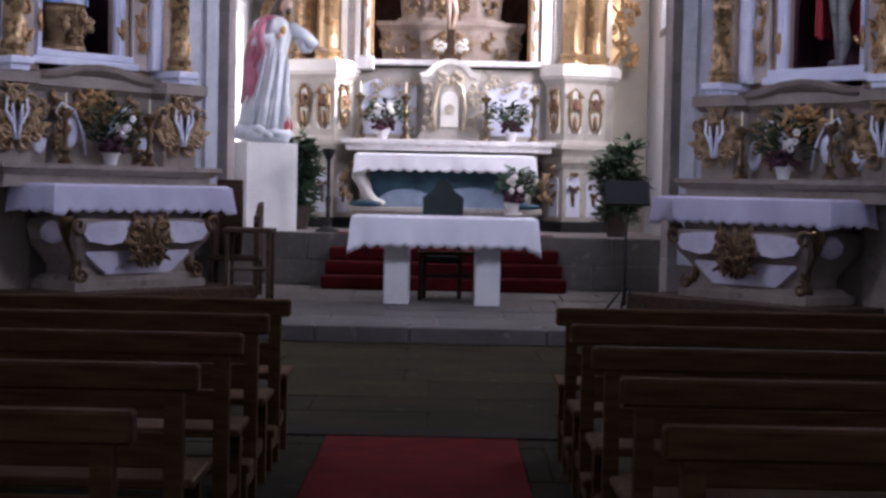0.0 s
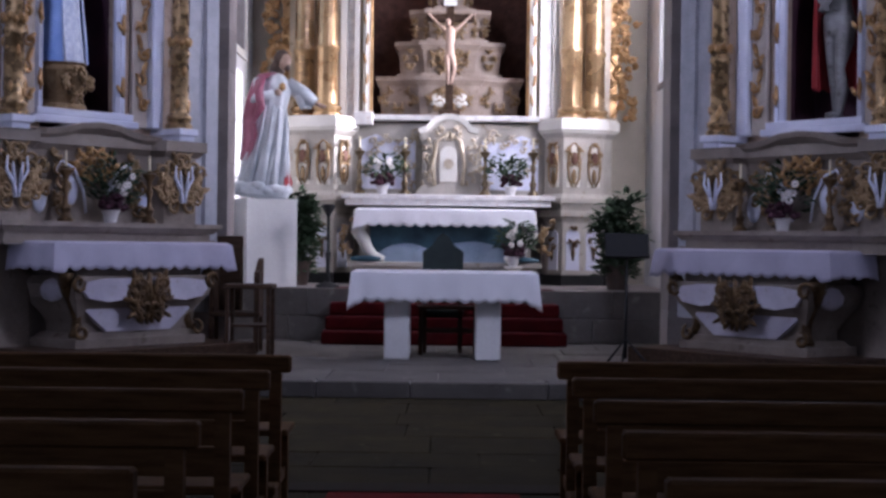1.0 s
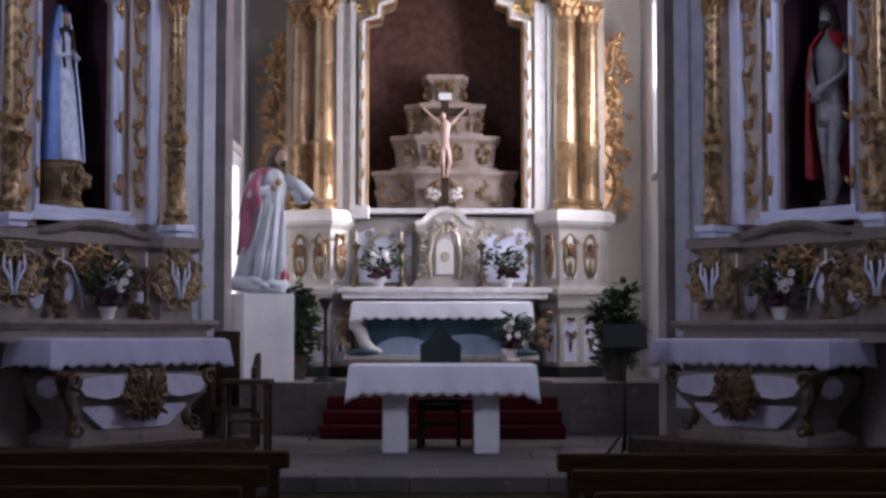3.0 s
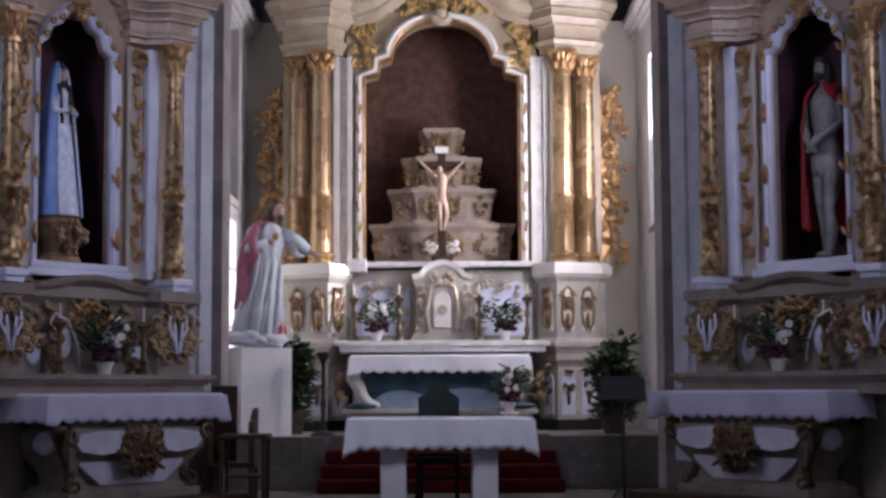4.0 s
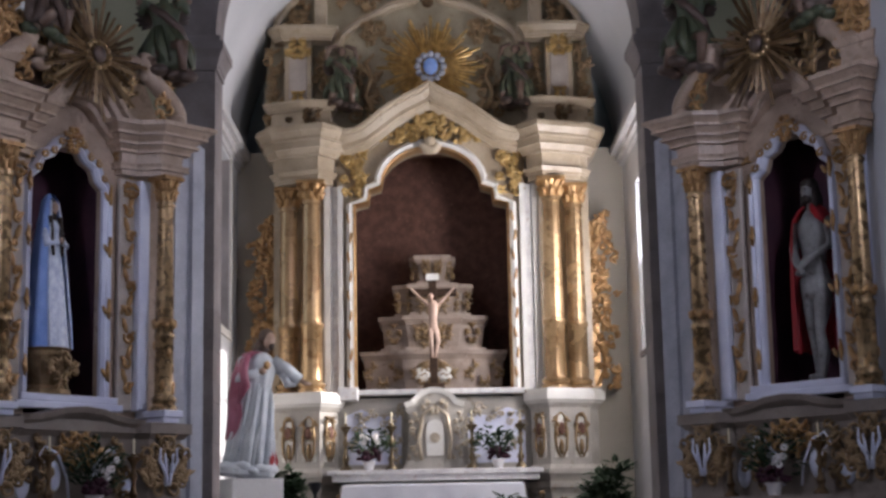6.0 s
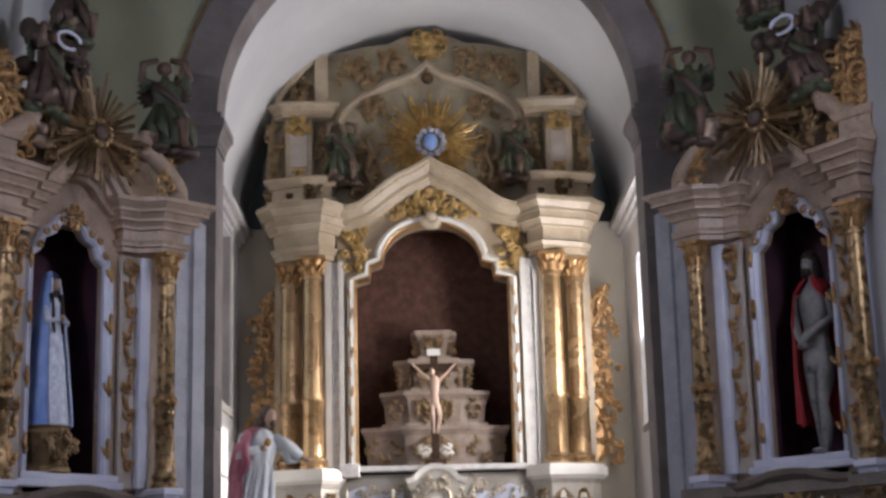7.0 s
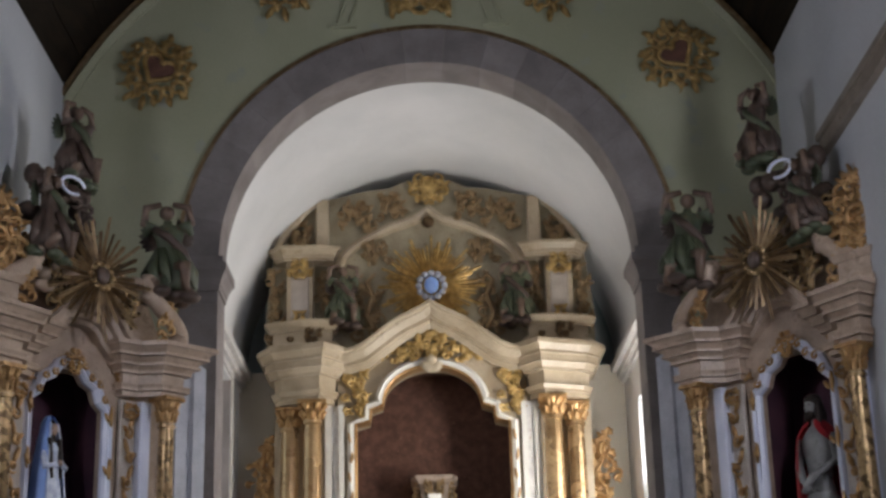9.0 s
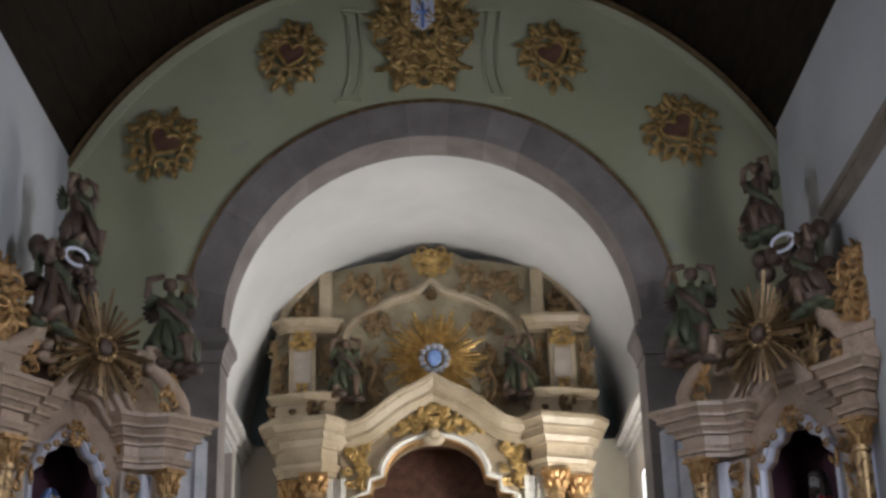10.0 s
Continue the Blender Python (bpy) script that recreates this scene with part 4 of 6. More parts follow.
        x0, x1 = sorted((q * 0.98, q * 1.27))
        part("column_block", box(box(B(), x0, x1, -0.5, 0.0, 2.62, 2.70, 0.008), x0 + 0.03, x1 - 0.03, -0.46, 0.0, 2.56, 2.62), M_BLUE, r, "white painted block under the column", space=M)
    x0, x1 = sorted((1.36 * s, 1.98 * s))
    bm = B()
    d = (x1 - x0) / 6
    prism(bm, [(x0, 0.0), (x0, -0.07), (x0 + d, -0.07), (x0 + d, -0.11), (x0 + 2.6 * d, -0.11), (x0 + 2.8 * d, -0.08), (x0 + 3.4 * d, -0.08), (x0 + 3.6 * d, -0.12), (x0 + 5 * d, -0.12), (x0 + 5 * d, -0.06), (x1, -0.06), (x1, 0.0)], 0.6, 5.95, "z")
    part("side_pilaster", bm, M_GREYBLUE, r, "plain grey-blue stepped pilaster", space=M)
    # predella under the columns
    low = B()
    moulded(low, [(-1.38, 0.3), (-1.38, -0.34), (-0.9, -0.34), (-0.8, -0.2), (0.8, -0.2), (0.9, -0.34), (1.38, -0.34), (1.38, 0.3)], [(PLAT, 1.5, 0.0), (1.62, 2.38, 0.0), (2.38, 2.44, 0.02, 0.07), (2.44, 2.56, 0.09)])
    lo = part("predella", low, M_DUN, r, space=M)
    part("ledge_panel", prism(B(), [(-0.8, 2.5), (0.8, 2.5), (0.6, 2.53), (0.42, 2.56), (0.25, 2.6), (0, 2.62), (-0.25, 2.6), (-0.42, 2.56), (-0.6, 2.53)], -0.24, 0.0, "y"), M_DUN, lo, space=M)
    part("ledge", sweep(B(), [(-0.85, 2.53), (-0.6, 2.54), (-0.42, 2.57), (-0.25, 2.62), (0, 2.64), (0.25, 2.62), (0.42, 2.57), (0.6, 2.54), (0.85, 2.53)], [(0, -0.34), (0.06, -0.36), (0.06, 0.0), (-0.06, 0.0), (-0.06, -0.26)]), M_DUN, r, "serpentine moulded ledge", space=M)
    shf = B()
    moulded(shf, [(-1.44, 0.1), (-1.44, -0.62), (1.44, -0.62), (1.44, 0.1)], [(1.38, 1.44, 0.0), (1.44, 1.51, -0.05), (1.51, 1.57, -0.02, 0.03), (1.57, 1.62, 0.05)])
    part("gradine", shf, M_DUN, r, "grey-brown shelf for candlesticks", space=M)
    for q in (-1, 1):
        orn = B()
        carving(orn, q * 1.12, 2.08, -0.36, 0.7, 0.54, 10, 110, 0.022)
        part("gilded_carving", orn, M_OLDGOLD, lo, "gilded scroll panel", space=M)
        orn = B()
        for w, t in ((-1, 0.0), (1, 0.0)):
            tube(orn, [(q * 1.13 + w * 0.02, -0.4, 1.86), (q * 1.13 + w * 0.04, -0.42, 2.0), (q * 1.13 + w * 0.13, -0.42, 2.14), (q * 1.13 + w * 0.12, -0.42, 2.28)], [0.028, 0.022, 0.018, 0.01])
            tube(orn, [(q * 1.13 + w * 0.04, -0.42, 2.0), (q * 1.13 + w * 0.06, -0.43, 2.22)], [0.025, 0.01])
        part("pale_stem", orn, M_BLUE, lo, "pale branching carved stem", space=M)
        orn = B()
        carving(orn, q * 0.52, 2.05, -0.22, 0.4, 0.6, 7, 111, 0.022, mirror=False)
        part("gilded_carving", orn, M_OLDGOLD, lo, space=M)
        for xx, zz in ((0.7, 1.88), (0.3, 1.96)):
            part("blue_panel", blob(B(), (q * xx, -0.21, zz), 0.1, 0.03, 0.17), M_BLUE, lo, "pale blue oval", space=M)
    for q in (-1, 1):
        orn = B()
        tube(orn, [(q * 0.12, -0.25, 1.72), (q * 0.17, -0.27, 1.95), (q * 0.3, -0.27, 2.2), (q * 0.46, -0.26, 2.27), (q * 0.52, -0.25, 2.16), (q * 0.44, -0.25, 2.1)], [0.012, 0.015, 0.016, 0.015, 0.012, 0.007], 6)
        part("pale_scroll", orn, M_BLUE, lo, "pale curved carved scroll", space=M)
    orn = B()
    carving(orn, 0, 2.24, -0.24, 0.56, 0.34, 7, 112, 0.022)
    part("gilded_carving", orn, M_GOLD, lo, space=M)
    # entablature and broken gable
    for q in (-1, 1):
        bm = B()
        moulded(bm, poly_side(q, [(0.6, 0.28), (0.6, -0.14), (0.8, -0.18), (0.96, -0.42), (1.32, -0.46), (1.36, 0.28)]), [(5.40, 5.46, -0.03), (5.46, 5.49, 0.02), (5.49, 5.53, 0.01, 0.03), (5.53, 5.66, -0.04, -0.03), (5.66, 5.69, 0.03), (5.69, 5.74, 0.02, 0.06), (5.74, 5.77, 0.1), (5.77, 5.84, 0.07, 0.12), (5.84, 5.87, 0.17), (5.87, 5.94, 0.15, 0.21), (5.94, 5.99, 0.24), (5.99, 6.0, 0.18)])
        part("entablature", bm, M_PINK, r, space=M)
    pth = [(-0.75, 5.91), (-0.64, 5.92), (-0.54, 5.96), (-0.45, 6.04), (-0.37, 6.14), (-0.28, 6.22), (-0.15, 6.27), (0, 6.28), (0.15, 6.27), (0.28, 6.22), (0.37, 6.14), (0.45, 6.04), (0.54, 5.96), (0.64, 5.92), (0.75, 5.91)]
    part("gable", sweep(B(), pth, [(0.08, -0.36), (0.08, 0.2), (-0.17, 0.2), (-0.17, -0.1), (-0.12, -0.12), (-0.11, -0.18), (-0.06, -0.2), (-0.05, -0.27), (0.01, -0.29), (0.02, -0.36)]), M_PINK, r, "waved cornice moulding", space=M)
    bm = B()
    prism(bm, [(-0.9, 5.6), (0.9, 5.6), (0.9, 5.98), (1.32, 5.98), (1.28, 6.25), (1.12, 6.55), (0.85, 6.85), (0.45, 7.0), (0, 7.05), (-0.45, 7.0), (-0.85, 6.85), (-1.12, 6.55), (-1.28, 6.25), (-1.32, 5.98), (-0.9, 5.98)], 0.04, 0.2, "y")
    at_ = part("attic", bm, M_PINK, r, space=M)
    for q in (-1, 1):
        bm = B()
        pts, rad = [], []
        for i in range(12):
            t = i / 11
            pts.append((q * (1.34 - 0.55 * t + 0.1 * math.sin(t * 6.28)), -0.3, 6.04 + 0.78 * t))
            rad.append(0.07 + 0.04 * math.sin(t * 3.1))
        tube(bm, pts, rad, 8)
        blob(bm, (q * 1.28, -0.3, 6.1), 0.12, 0.14, 0.1)
        part("scroll_bracket", bm, M_PINK, at_, "rose-beige scrolled bracket", space=M)
        orn = B()
        carving(orn, q * 1.0, 6.28, -0.34, 0.34, 0.46, 6, 120, 0.024, mirror=False)
        part("gilded_carving", orn, M_GOLD, at_, space=M)
    orn = B()
    carving(orn, 0, 6.5, -0.22, 1.5, 0.6, 16, 125, 0.03, mirror=False)
    carving(orn, -0.5 * s, 6.85, -0.2, 1.0, 0.5, 12, 126, 0.03, mirror=False)
    part("dark_foliage", orn, M_BRONZE, at_, "dark carved foliage behind the rays", space=M)
    cl = B()
    rng = random.Random(7)
    for i in range(18):
        blob(cl, (rng.uniform(-1.0, 0.9), -0.2 + rng.uniform(-0.1, 0.1), 6.5 + rng.uniform(-0.15, 0.35)), rng.uniform(0.08, 0.17), 0.1, rng.uniform(0.06, 0.12), 0, 2)
    part("carved_cloud", cl, M_PINK, at_, "carved beige clouds", space=M)
    sunburst("sunburst", r, -0.02 * s, -0.4, 6.60, 0.17, 0.74, 36, M_BROWNROBE, 6, "dull gilded sunburst with a dark boss", M_OLDGOLD, space=M, ring=M_BRONZE, dull=M_DARKGILT)
    # block with a gilded cartouche on the outer column
    q = -s
    bm = B()
    moulded(bm, poly_side(q, [(1.08, 0.2), (1.08, -0.4), (1.5, -0.4), (1.5, 0.2)]), [(5.99, 6.06, 0.06), (6.06, 6.28, 0.0), (6.28, 6.36, 0.03, 0.07)])
    bk = part("finial_block", bm, M_PINK, r, space=M)
    bm = B()
    blob(bm, (q * 1.34, -0.2, 6.8), 0.24, 0.1, 0.34)
    carving(bm, q * 1.34, 6.84, -0.28, 0.58, 0.86, 11, 130, 0.034)
    tube(bm, [(q * 1.34 + 0.13 * math.cos(radians(30 * i)), -0.33, 6.74 + 0.16 * math.sin(radians(30 * i))) for i in range(13)], 0.03, 7)
    for i in range(5):
        leaf(bm, q * 1.34, 7.12, -0.24, 0.34, math.pi / 2 + (i - 2) * 0.35, 0.04)
    part("cartouche", bm, M_GOLD, bk, "gilded carved cartouche", space=M)
    return r


side_retable(LEFT, 1, "rose-beige side altarpiece with gilt columns and blue-robed statue niche")
side_retable(RIGHT, -1, "rose-beige side altarpiece with gilt columns and red-caped statue niche")


def cloth(name, x0, x1, y0, y1, z, drop, side, label, space=None, seed=1, waves=11, group="altar cloths", linen=None):
    """A linen cloth: top, front fall with a scalloped hem, and two end falls."""
    rng = random.Random(seed)
    bm = B()
    nx, ny, nz = waves * 6, 14, 6
    top = [[bm.verts.new((x0 + (x1 - x0) * i / nx, y0 + (y1 - y0) * j / ny, z + 0.003 * math.sin(i * 1.3 + j) - (0.02 if j == 0 or i in (0, nx) else 0))) for j in range(ny + 1)] for i in range(nx + 1)]
    for i in range(nx):
        for j in range(ny):
            bm.faces.new((top[i][j], top[i + 1][j], top[i + 1][j + 1], top[i][j + 1]))

    def fall(line, outx, outy, depth, count, ends):
        prev = line
        ph = rng.uniform(0, 6)
        for k in range(1, nz + 1):
            row = []
            t = k / nz
            for i, v in enumerate(line):
                e = i / (len(line) - 1)
                near = max(0, 1 - min(e, 1 - e) * 16)
                hem = depth + 0.036 * abs(math.sin(e * count * math.pi)) + 0.05 * near
                bulge = t * (0.012 + 0.014 * math.sin(e * 17 + ph) + 0.010 * math.sin(e * 41 + ph)) * (1 - near) + 0.04 * near * t
                dx, dy = outx * bulge, outy * bulge
                if i in ends:
                    dx, dy, hem = ends[i] * 0.04 * t, -0.04 * t, max(drop, side) + 0.05
                row.append(bm.verts.new((v.co.x + dx, v.co.y + dy, v.co.z - t * hem)))
            for i in range(len(line) - 1):
                bm.faces.new((prev[i], prev[i + 1], row[i + 1], row[i]))
            prev = row
    fall([c[0] for c in top], 0, -1, drop, waves, {0: -1, nx: 1})
    fall([top[0][j] for j in range(ny + 1)], -1, 0, side, 4, {0: -1})
    fall([top[nx][j] for j in range(ny + 1)], 1, 0, side, 4, {0: 1})
    bmesh.ops.remove_doubles(bm, verts=bm.verts, dist=0.0008)
    ob = part(name, bm, linen or M_CLOTH, None, space=space, smooth=True)
    sol = ob.modifiers.new("thickness", "SOLIDIFY")
    sol.thickness, sol.offset = 0.006, 1
    return tagged(ob, label, "tablecloth", group)


def side_table(M, s):
    st = part("altar_step", box(B(), -1.32, 1.32, -1.42, -0.36, PLAT, 0.33, 0.01), M_DARKWOOD, None, space=M)
    tagged(st, "dark wooden step under a side altar", "step", "side altar steps")
    t = thing("side_altar", 0, -0.7, 0.33, label="white bulging side altar table with gilded corner scrolls", category="altar", group="side altars", base=M)
    plan = [(-0.74, -0.40), (-0.74, -0.92), (0.74, -0.92), (0.74, -0.40)]
    bm = B()
    moulded(bm, plan, [(0.33, 0.42, 0.14), (0.42, 0.48, 0.1, 0.04), (0.48, 0.58, 0.0, 0.0), (0.58, 0.70, 0.0, 0.06), (0.70, 0.84, 0.06, 0.16), (0.84, 0.98, 0.16, 0.2), (0.98, 1.06, 0.2, 0.16), (1.06, 1.14, 0.1), (1.14, 1.22, 0.11, 0.14)])
    part("body", bm, M_DUN, t, space=M)
    part("tabletop", box(B(), -1.14, 1.14, -1.08, -0.40, 1.22, 1.40, 0.012), M_PINK, t, space=M)
    orn = B()
    carving(orn, 0, 0.84, -1.14, 0.66, 0.4, 8, 140, 0.026)
    for i in range(7):
        leaf(orn, 0, 0.76, -1.15, 0.36, math.pi / 2 + (i - 3) * 0.45, 0.05, 0.04)
        leaf(orn, 0, 0.8, -1.12, 0.26, -math.pi / 2 + (i - 3) * 0.3, 0.035, 0.03)
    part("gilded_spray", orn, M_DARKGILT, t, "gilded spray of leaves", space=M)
    for q in (-1, 1):
        orn = B()
        pts, rad = [], []
        for i in range(12):
            k = i / 11
            pts.append((q * (0.98 - 0.24 * math.sin(k * 2.2) ** 2), -1.04 + 0.14 * math.sin(k * 2.4), 1.12 - 0.68 * k))
            rad.append(0.085 - 0.035 * k)
        tube(orn, pts, rad, 7)
        curl(orn, q * 0.9, 1.0, -1.12, 0.1, 0, q, 0.025)
        curl(orn, q * 0.78, 0.5, -1.02, 0.09, 2, -q, 0.025)
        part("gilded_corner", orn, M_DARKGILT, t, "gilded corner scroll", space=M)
    # cushion-shaped panels: a broad upper one, a lower one that narrows to the foot, and one on each end
    pn = B()
    prism(pn, [(1.28 * x, z) for x, z in ((-0.66, 0.92), (-0.6, 0.84), (-0.4, 0.80), (-0.2, 0.83), (0.2, 0.83), (0.4, 0.80), (0.6, 0.84), (0.66, 0.92), (0.62, 1.01), (0.4, 1.04), (-0.4, 1.04), (-0.62, 1.01))], -1.135, -1.06, "y")
    part("white_panel", pn, M_DIMLILAC, t, "pale violet-white upper panel", space=M)
    pn = B()
    prism(pn, [(1.25 * x, z) for x, z in ((-0.34, 0.49), (0.34, 0.49), (0.42, 0.56), (0.56, 0.7), (0.54, 0.75), (0.3, 0.77), (-0.3, 0.77), (-0.54, 0.75), (-0.56, 0.7), (-0.42, 0.56))], -1.0, -0.93, "y")
    part("white_panel", pn, M_DIMLILAC, t, "pale violet-white lower panel", space=M)
    for q in (-1, 1):
        part("end_panel", blob(B(), (q * 0.91, -0.72, 0.92), 0.05, 0.2, 0.12), M_DIMLILAC, t, "pale violet-white end panel", space=M)
    cloth("altar_cloth", -1.2, 1.2, -1.13, -0.39, 1.412, 0.23, 0.23, "white linen cloth with scalloped edge on a side altar, dimmed in colour", space=M, seed=3 + s, waves=14, linen=M_DIMCLOTH)


side_table(LEFT, 1)
side_table(RIGHT @ pose(-0.13, 0, 0), -1)

# ---------------------------------------------------------------- main altar, steps, front table
steps = thing("altar_steps", -0.03, 19.6, PLAT, label="four carpeted steps in deep red, shade in the colour, leading to the main altar", category="steps")
for i in range(4):
    y0 = 19.2 + 0.29 * i
    part("step", box(B(), -1.58 + 0.03 * i, 1.52 - 0.03 * i, y0, 20.058 if i < 3 else 20.6, PLAT + 0.17 * i + (0.002 if i else 0), PLAT + 0.17 * (i + 1) + 0.01 * (i == 3), 0.02), M_SHADECARPET, steps)

altar = thing("main_altar", -0.04, 22.0, PRES, label="cream main altar with a painted blue recess in its front", category="altar")
bm = B()
box(bm, -1.36, 1.28, 21.7, 22.2, PRES, 1.14)
box(bm, -1.42, 1.34, 21.62, 22.2, 1.10, 1.17, 0.01)
part("base", bm, M_GREYCREAM, altar)
bm = B()
box(bm, -1.28, 1.2, 22.0, 22.2, 1.17, 1.76)
box(bm, -1.34, 1.26, 21.65, 22.2, 1.76, 1.9, 0.01)
part("body", bm, M_GREYCREAM, altar)
part("painted_recess", box(B(), -1.12, 1.06, 21.94, 22.0, 1.18, 1.75), M_SCENE, altar, "deep blue painted recess")
# Plain mounds stand in for the pale form lying in the recess.
bm = B()
for i, (x, w, h, y) in enumerate(((-0.6, 0.42, 0.26, 21.92), (-0.2, 0.35, 0.2, 21.9), (0.35, 0.55, 0.3, 21.92), (0.75, 0.4, 0.2, 21.9))):
    blob(bm, (x, y, 1.2), w, 0.04, h * 0.9, 0, 3)
part("painted_hill", bm, M_PALEBLUE, altar, "pale misty blue mounds in the recess")
for s in (-1, 1):
    bm = B()
    pts = [(-0.04 + s * x, 21.78, z) for x, z in ((1.2, 1.74), (1.24, 1.6), (1.14, 1.46), (1.1, 1.34), (1.0, 1.25), (0.86, 1.2))]
    tube(bm, pts, [0.11, 0.1, 0.09, 0.085, 0.07, 0.05], 8)
    part("scroll_support", bm, M_IVORY, altar, "white scrolled support", smooth=True)
    bm = B()
    carving(bm, -0.04 + s * 1.42, 1.5, 21.75, 0.24, 0.5, 5, 150, 0.022, mirror=False)
    part("gilded_carving", bm, M_OLDGOLD, altar)
    part("blue_cushion", blob(B(), (-0.04 + s * 1.12, 21.66, 1.21), 0.24, 0.09, 0.045), M_SCENE, altar, "dark blue cushion")
cloth("altar_cloth", -1.31, 1.23, 21.6, 22.2, 1.925, 0.2, 0.26, "white scalloped linen cloth on the main altar", seed=8, waves=15)

table = thing("front_altar_table", -0.04, 17.1, PLAT, label="plain white stone altar table on two slab legs", category="altar table")
part("tabletop", box(B(), -0.98, 0.93, 16.78, 17.5, 1.02, 1.11, 0.01), M_WHITESTONE, table)
for x0, x1 in ((-0.69, -0.41), (0.32, 0.6)):
    part("leg", box(B(), x0, x1, 16.86, 17.4, PLAT, 1.02, 0.012), M_WHITESTONE, table)
cloth("altar_cloth", -1.05, 1.0, 16.72, 17.56, 1.13, 0.29, 0.36, "white linen cloth with scalloped hem on the front table", seed=12, waves=14)


# ---------------------------------------------------------------- statues
def statue(name, bm, mats, m, label, group=""):
    ob = part(name, bm, mats, None)
    ob.matrix_basis = m
    return tagged(ob, label, "statue", group)


ped = part("statue_pedestal", moulded(B(), [(-0.36, 0.36), (-0.36, -0.36), (0.36, -0.36), (0.36, 0.36)], [(0, 1.18, 0.0)]), M_WHITESTONE)
ped.matrix_basis = pose(-2.52, 20.75, PRES, 0, 0, 28)
tagged(ped, "plain white block pedestal under the robed statue", "pedestal")
def robed_figure():
    """A standing draped figure on a cloud: robe 0, flesh 1, hair 2, mantle 3, cloud 4, red cloth 5, gilt 6."""
    bm = B()
    rng = random.Random(21)
    lathe(bm, [(0.29, 0.0), (0.30, 0.08), (0.27, 0.3), (0.245, 0.6), (0.215, 0.85), (0.19, 1.0), (0.2, 1.14), (0.225, 1.28), (0.2, 1.38), (0.12, 1.45), (0.06, 1.48), (0.055, 1.53)], 0, 0, 40, 0.07, 9, 0.8, 0.75, 0)
    for f in bm.faces:
        f.smooth = True
    for i in range(11):
        a = radians(190 + 15 * i + rng.uniform(-6, 6))
        d = rng.uniform(0.1, 0.45)
        k, low = rng.uniform(0.88, 1.06), rng.uniform(0.0, 0.35)
        pts = [(q * math.cos(a + d * e), q * math.sin(a + d * e) * 0.78, z) for q, e, z in ((0.18, 1.6, 1.15 - low * 0.6), (0.22, 1.1, 0.85 - low * 0.5), (0.27 * k, 0.4, 0.4), (0.3 * k, 0.0, 0.02))]
        tube(bm, pts, [0.012, rng.uniform(0.022, 0.035), rng.uniform(0.03, 0.05), 0.05], 6, 0)
    blob(bm, (0.07, -0.09, 1.62), 0.075, 0.09, 0.11, 1, 2)
    blob(bm, (0.05, -0.03, 1.66), 0.105, 0.11, 0.115, 2, 2)
    blob(bm, (0.02, 0.02, 1.52), 0.1, 0.08, 0.14, 2, 2)
    blob(bm, (0.09, -0.14, 1.55), 0.045, 0.04, 0.06, 2, 1)
    tube(bm, [(0.16, -0.02, 1.36), (0.34, -0.1, 1.27), (0.5, -0.15, 1.17)], [0.1, 0.095, 0.075], 9, 0)
    tube(bm, [(0.3, -0.1, 1.24), (0.36, -0.12, 1.1), (0.46, -0.14, 1.12)], [0.07, 0.05, 0.03], 7, 0)
    tube(bm, [(0.5, -0.15, 1.17), (0.58, -0.17, 1.14), (0.64, -0.18, 1.14)], [0.035, 0.03, 0.02], 7, 1)
    tube(bm, [(-0.2, -0.04, 1.34), (-0.27, -0.14, 1.12), (-0.08, -0.24, 1.2)], [0.09, 0.08, 0.05], 8, 0)
    blob(bm, (-0.03, -0.26, 1.22), 0.05, 0.04, 0.05, 1, 1)
    blob(bm, (0.03, -0.22, 1.3), 0.05, 0.03, 0.06, 6, 1)
    n = 22
    rows = []
    for z, r, lo, hi in ((1.47, 0.10, 70, 270), (1.43, 0.19, 75, 240), (1.34, 0.25, 80, 222), (1.15, 0.28, 80, 214), (0.9, 0.29, 80, 216), (0.68, 0.28, 85, 226), (0.5, 0.28, 95, 222), (0.36, 0.27, 110, 205)):
        row = []
        for i in range(n + 1):
            a = radians(lo + (hi - lo) * i / n)
            q = r * (1.08 + 0.09 * math.sin(i * 1.45 + z * 4) + 0.05 * math.sin(i * 0.6 + z * 7))
            row.append(bm.verts.new((q * math.cos(a), q * 0.85 * math.sin(a), z)))
        rows.append(row)
    for p, q in zip(rows, rows[1:]):
        for i in range(n):
            f = bm.faces.new((p[i], p[i + 1], q[i + 1], q[i]))
            f.material_index, f.smooth = 3, True
    tube(bm, [(-0.2, -0.12, 1.4), (-0.26, -0.2, 1.2), (-0.22, -0.24, 1.02), (-0.27, -0.16, 0.8)], [0.04, 0.06, 0.055, 0.02], 8, 3)
    for i in range(6):
        tube(bm, [(0.16 + 0.03 * i, -0.16 + 0.05 * i, -0.05), (0.2 + 0.03 * i, -0.18 + 0.05 * i, 0.16), (0.2 + 0.015 * i, -0.12 + 0.03 * i, 0.36), (0.18, -0.1, 0.5)], [0.06, 0.06, 0.035, 0.015], 6, 5)
    lathe(bm, [(0.3, -0.08), (0.37, -0.04), (0.38, 0.03), (0.3, 0.09), (0.2, 0.12)], -0.02, -0.02, 36, 0.07, 5, 6, 0.8, 4)
    for i in range(9):
        a = radians(180 + 22 * i)
        blob(bm, (-0.02 + 0.3 * math.cos(a), -0.02 + 0.24 * math.sin(a), rng.uniform(-0.01, 0.06)), rng.uniform(0.08, 0.13), 0.09, rng.uniform(0.05, 0.08), 4, 2)
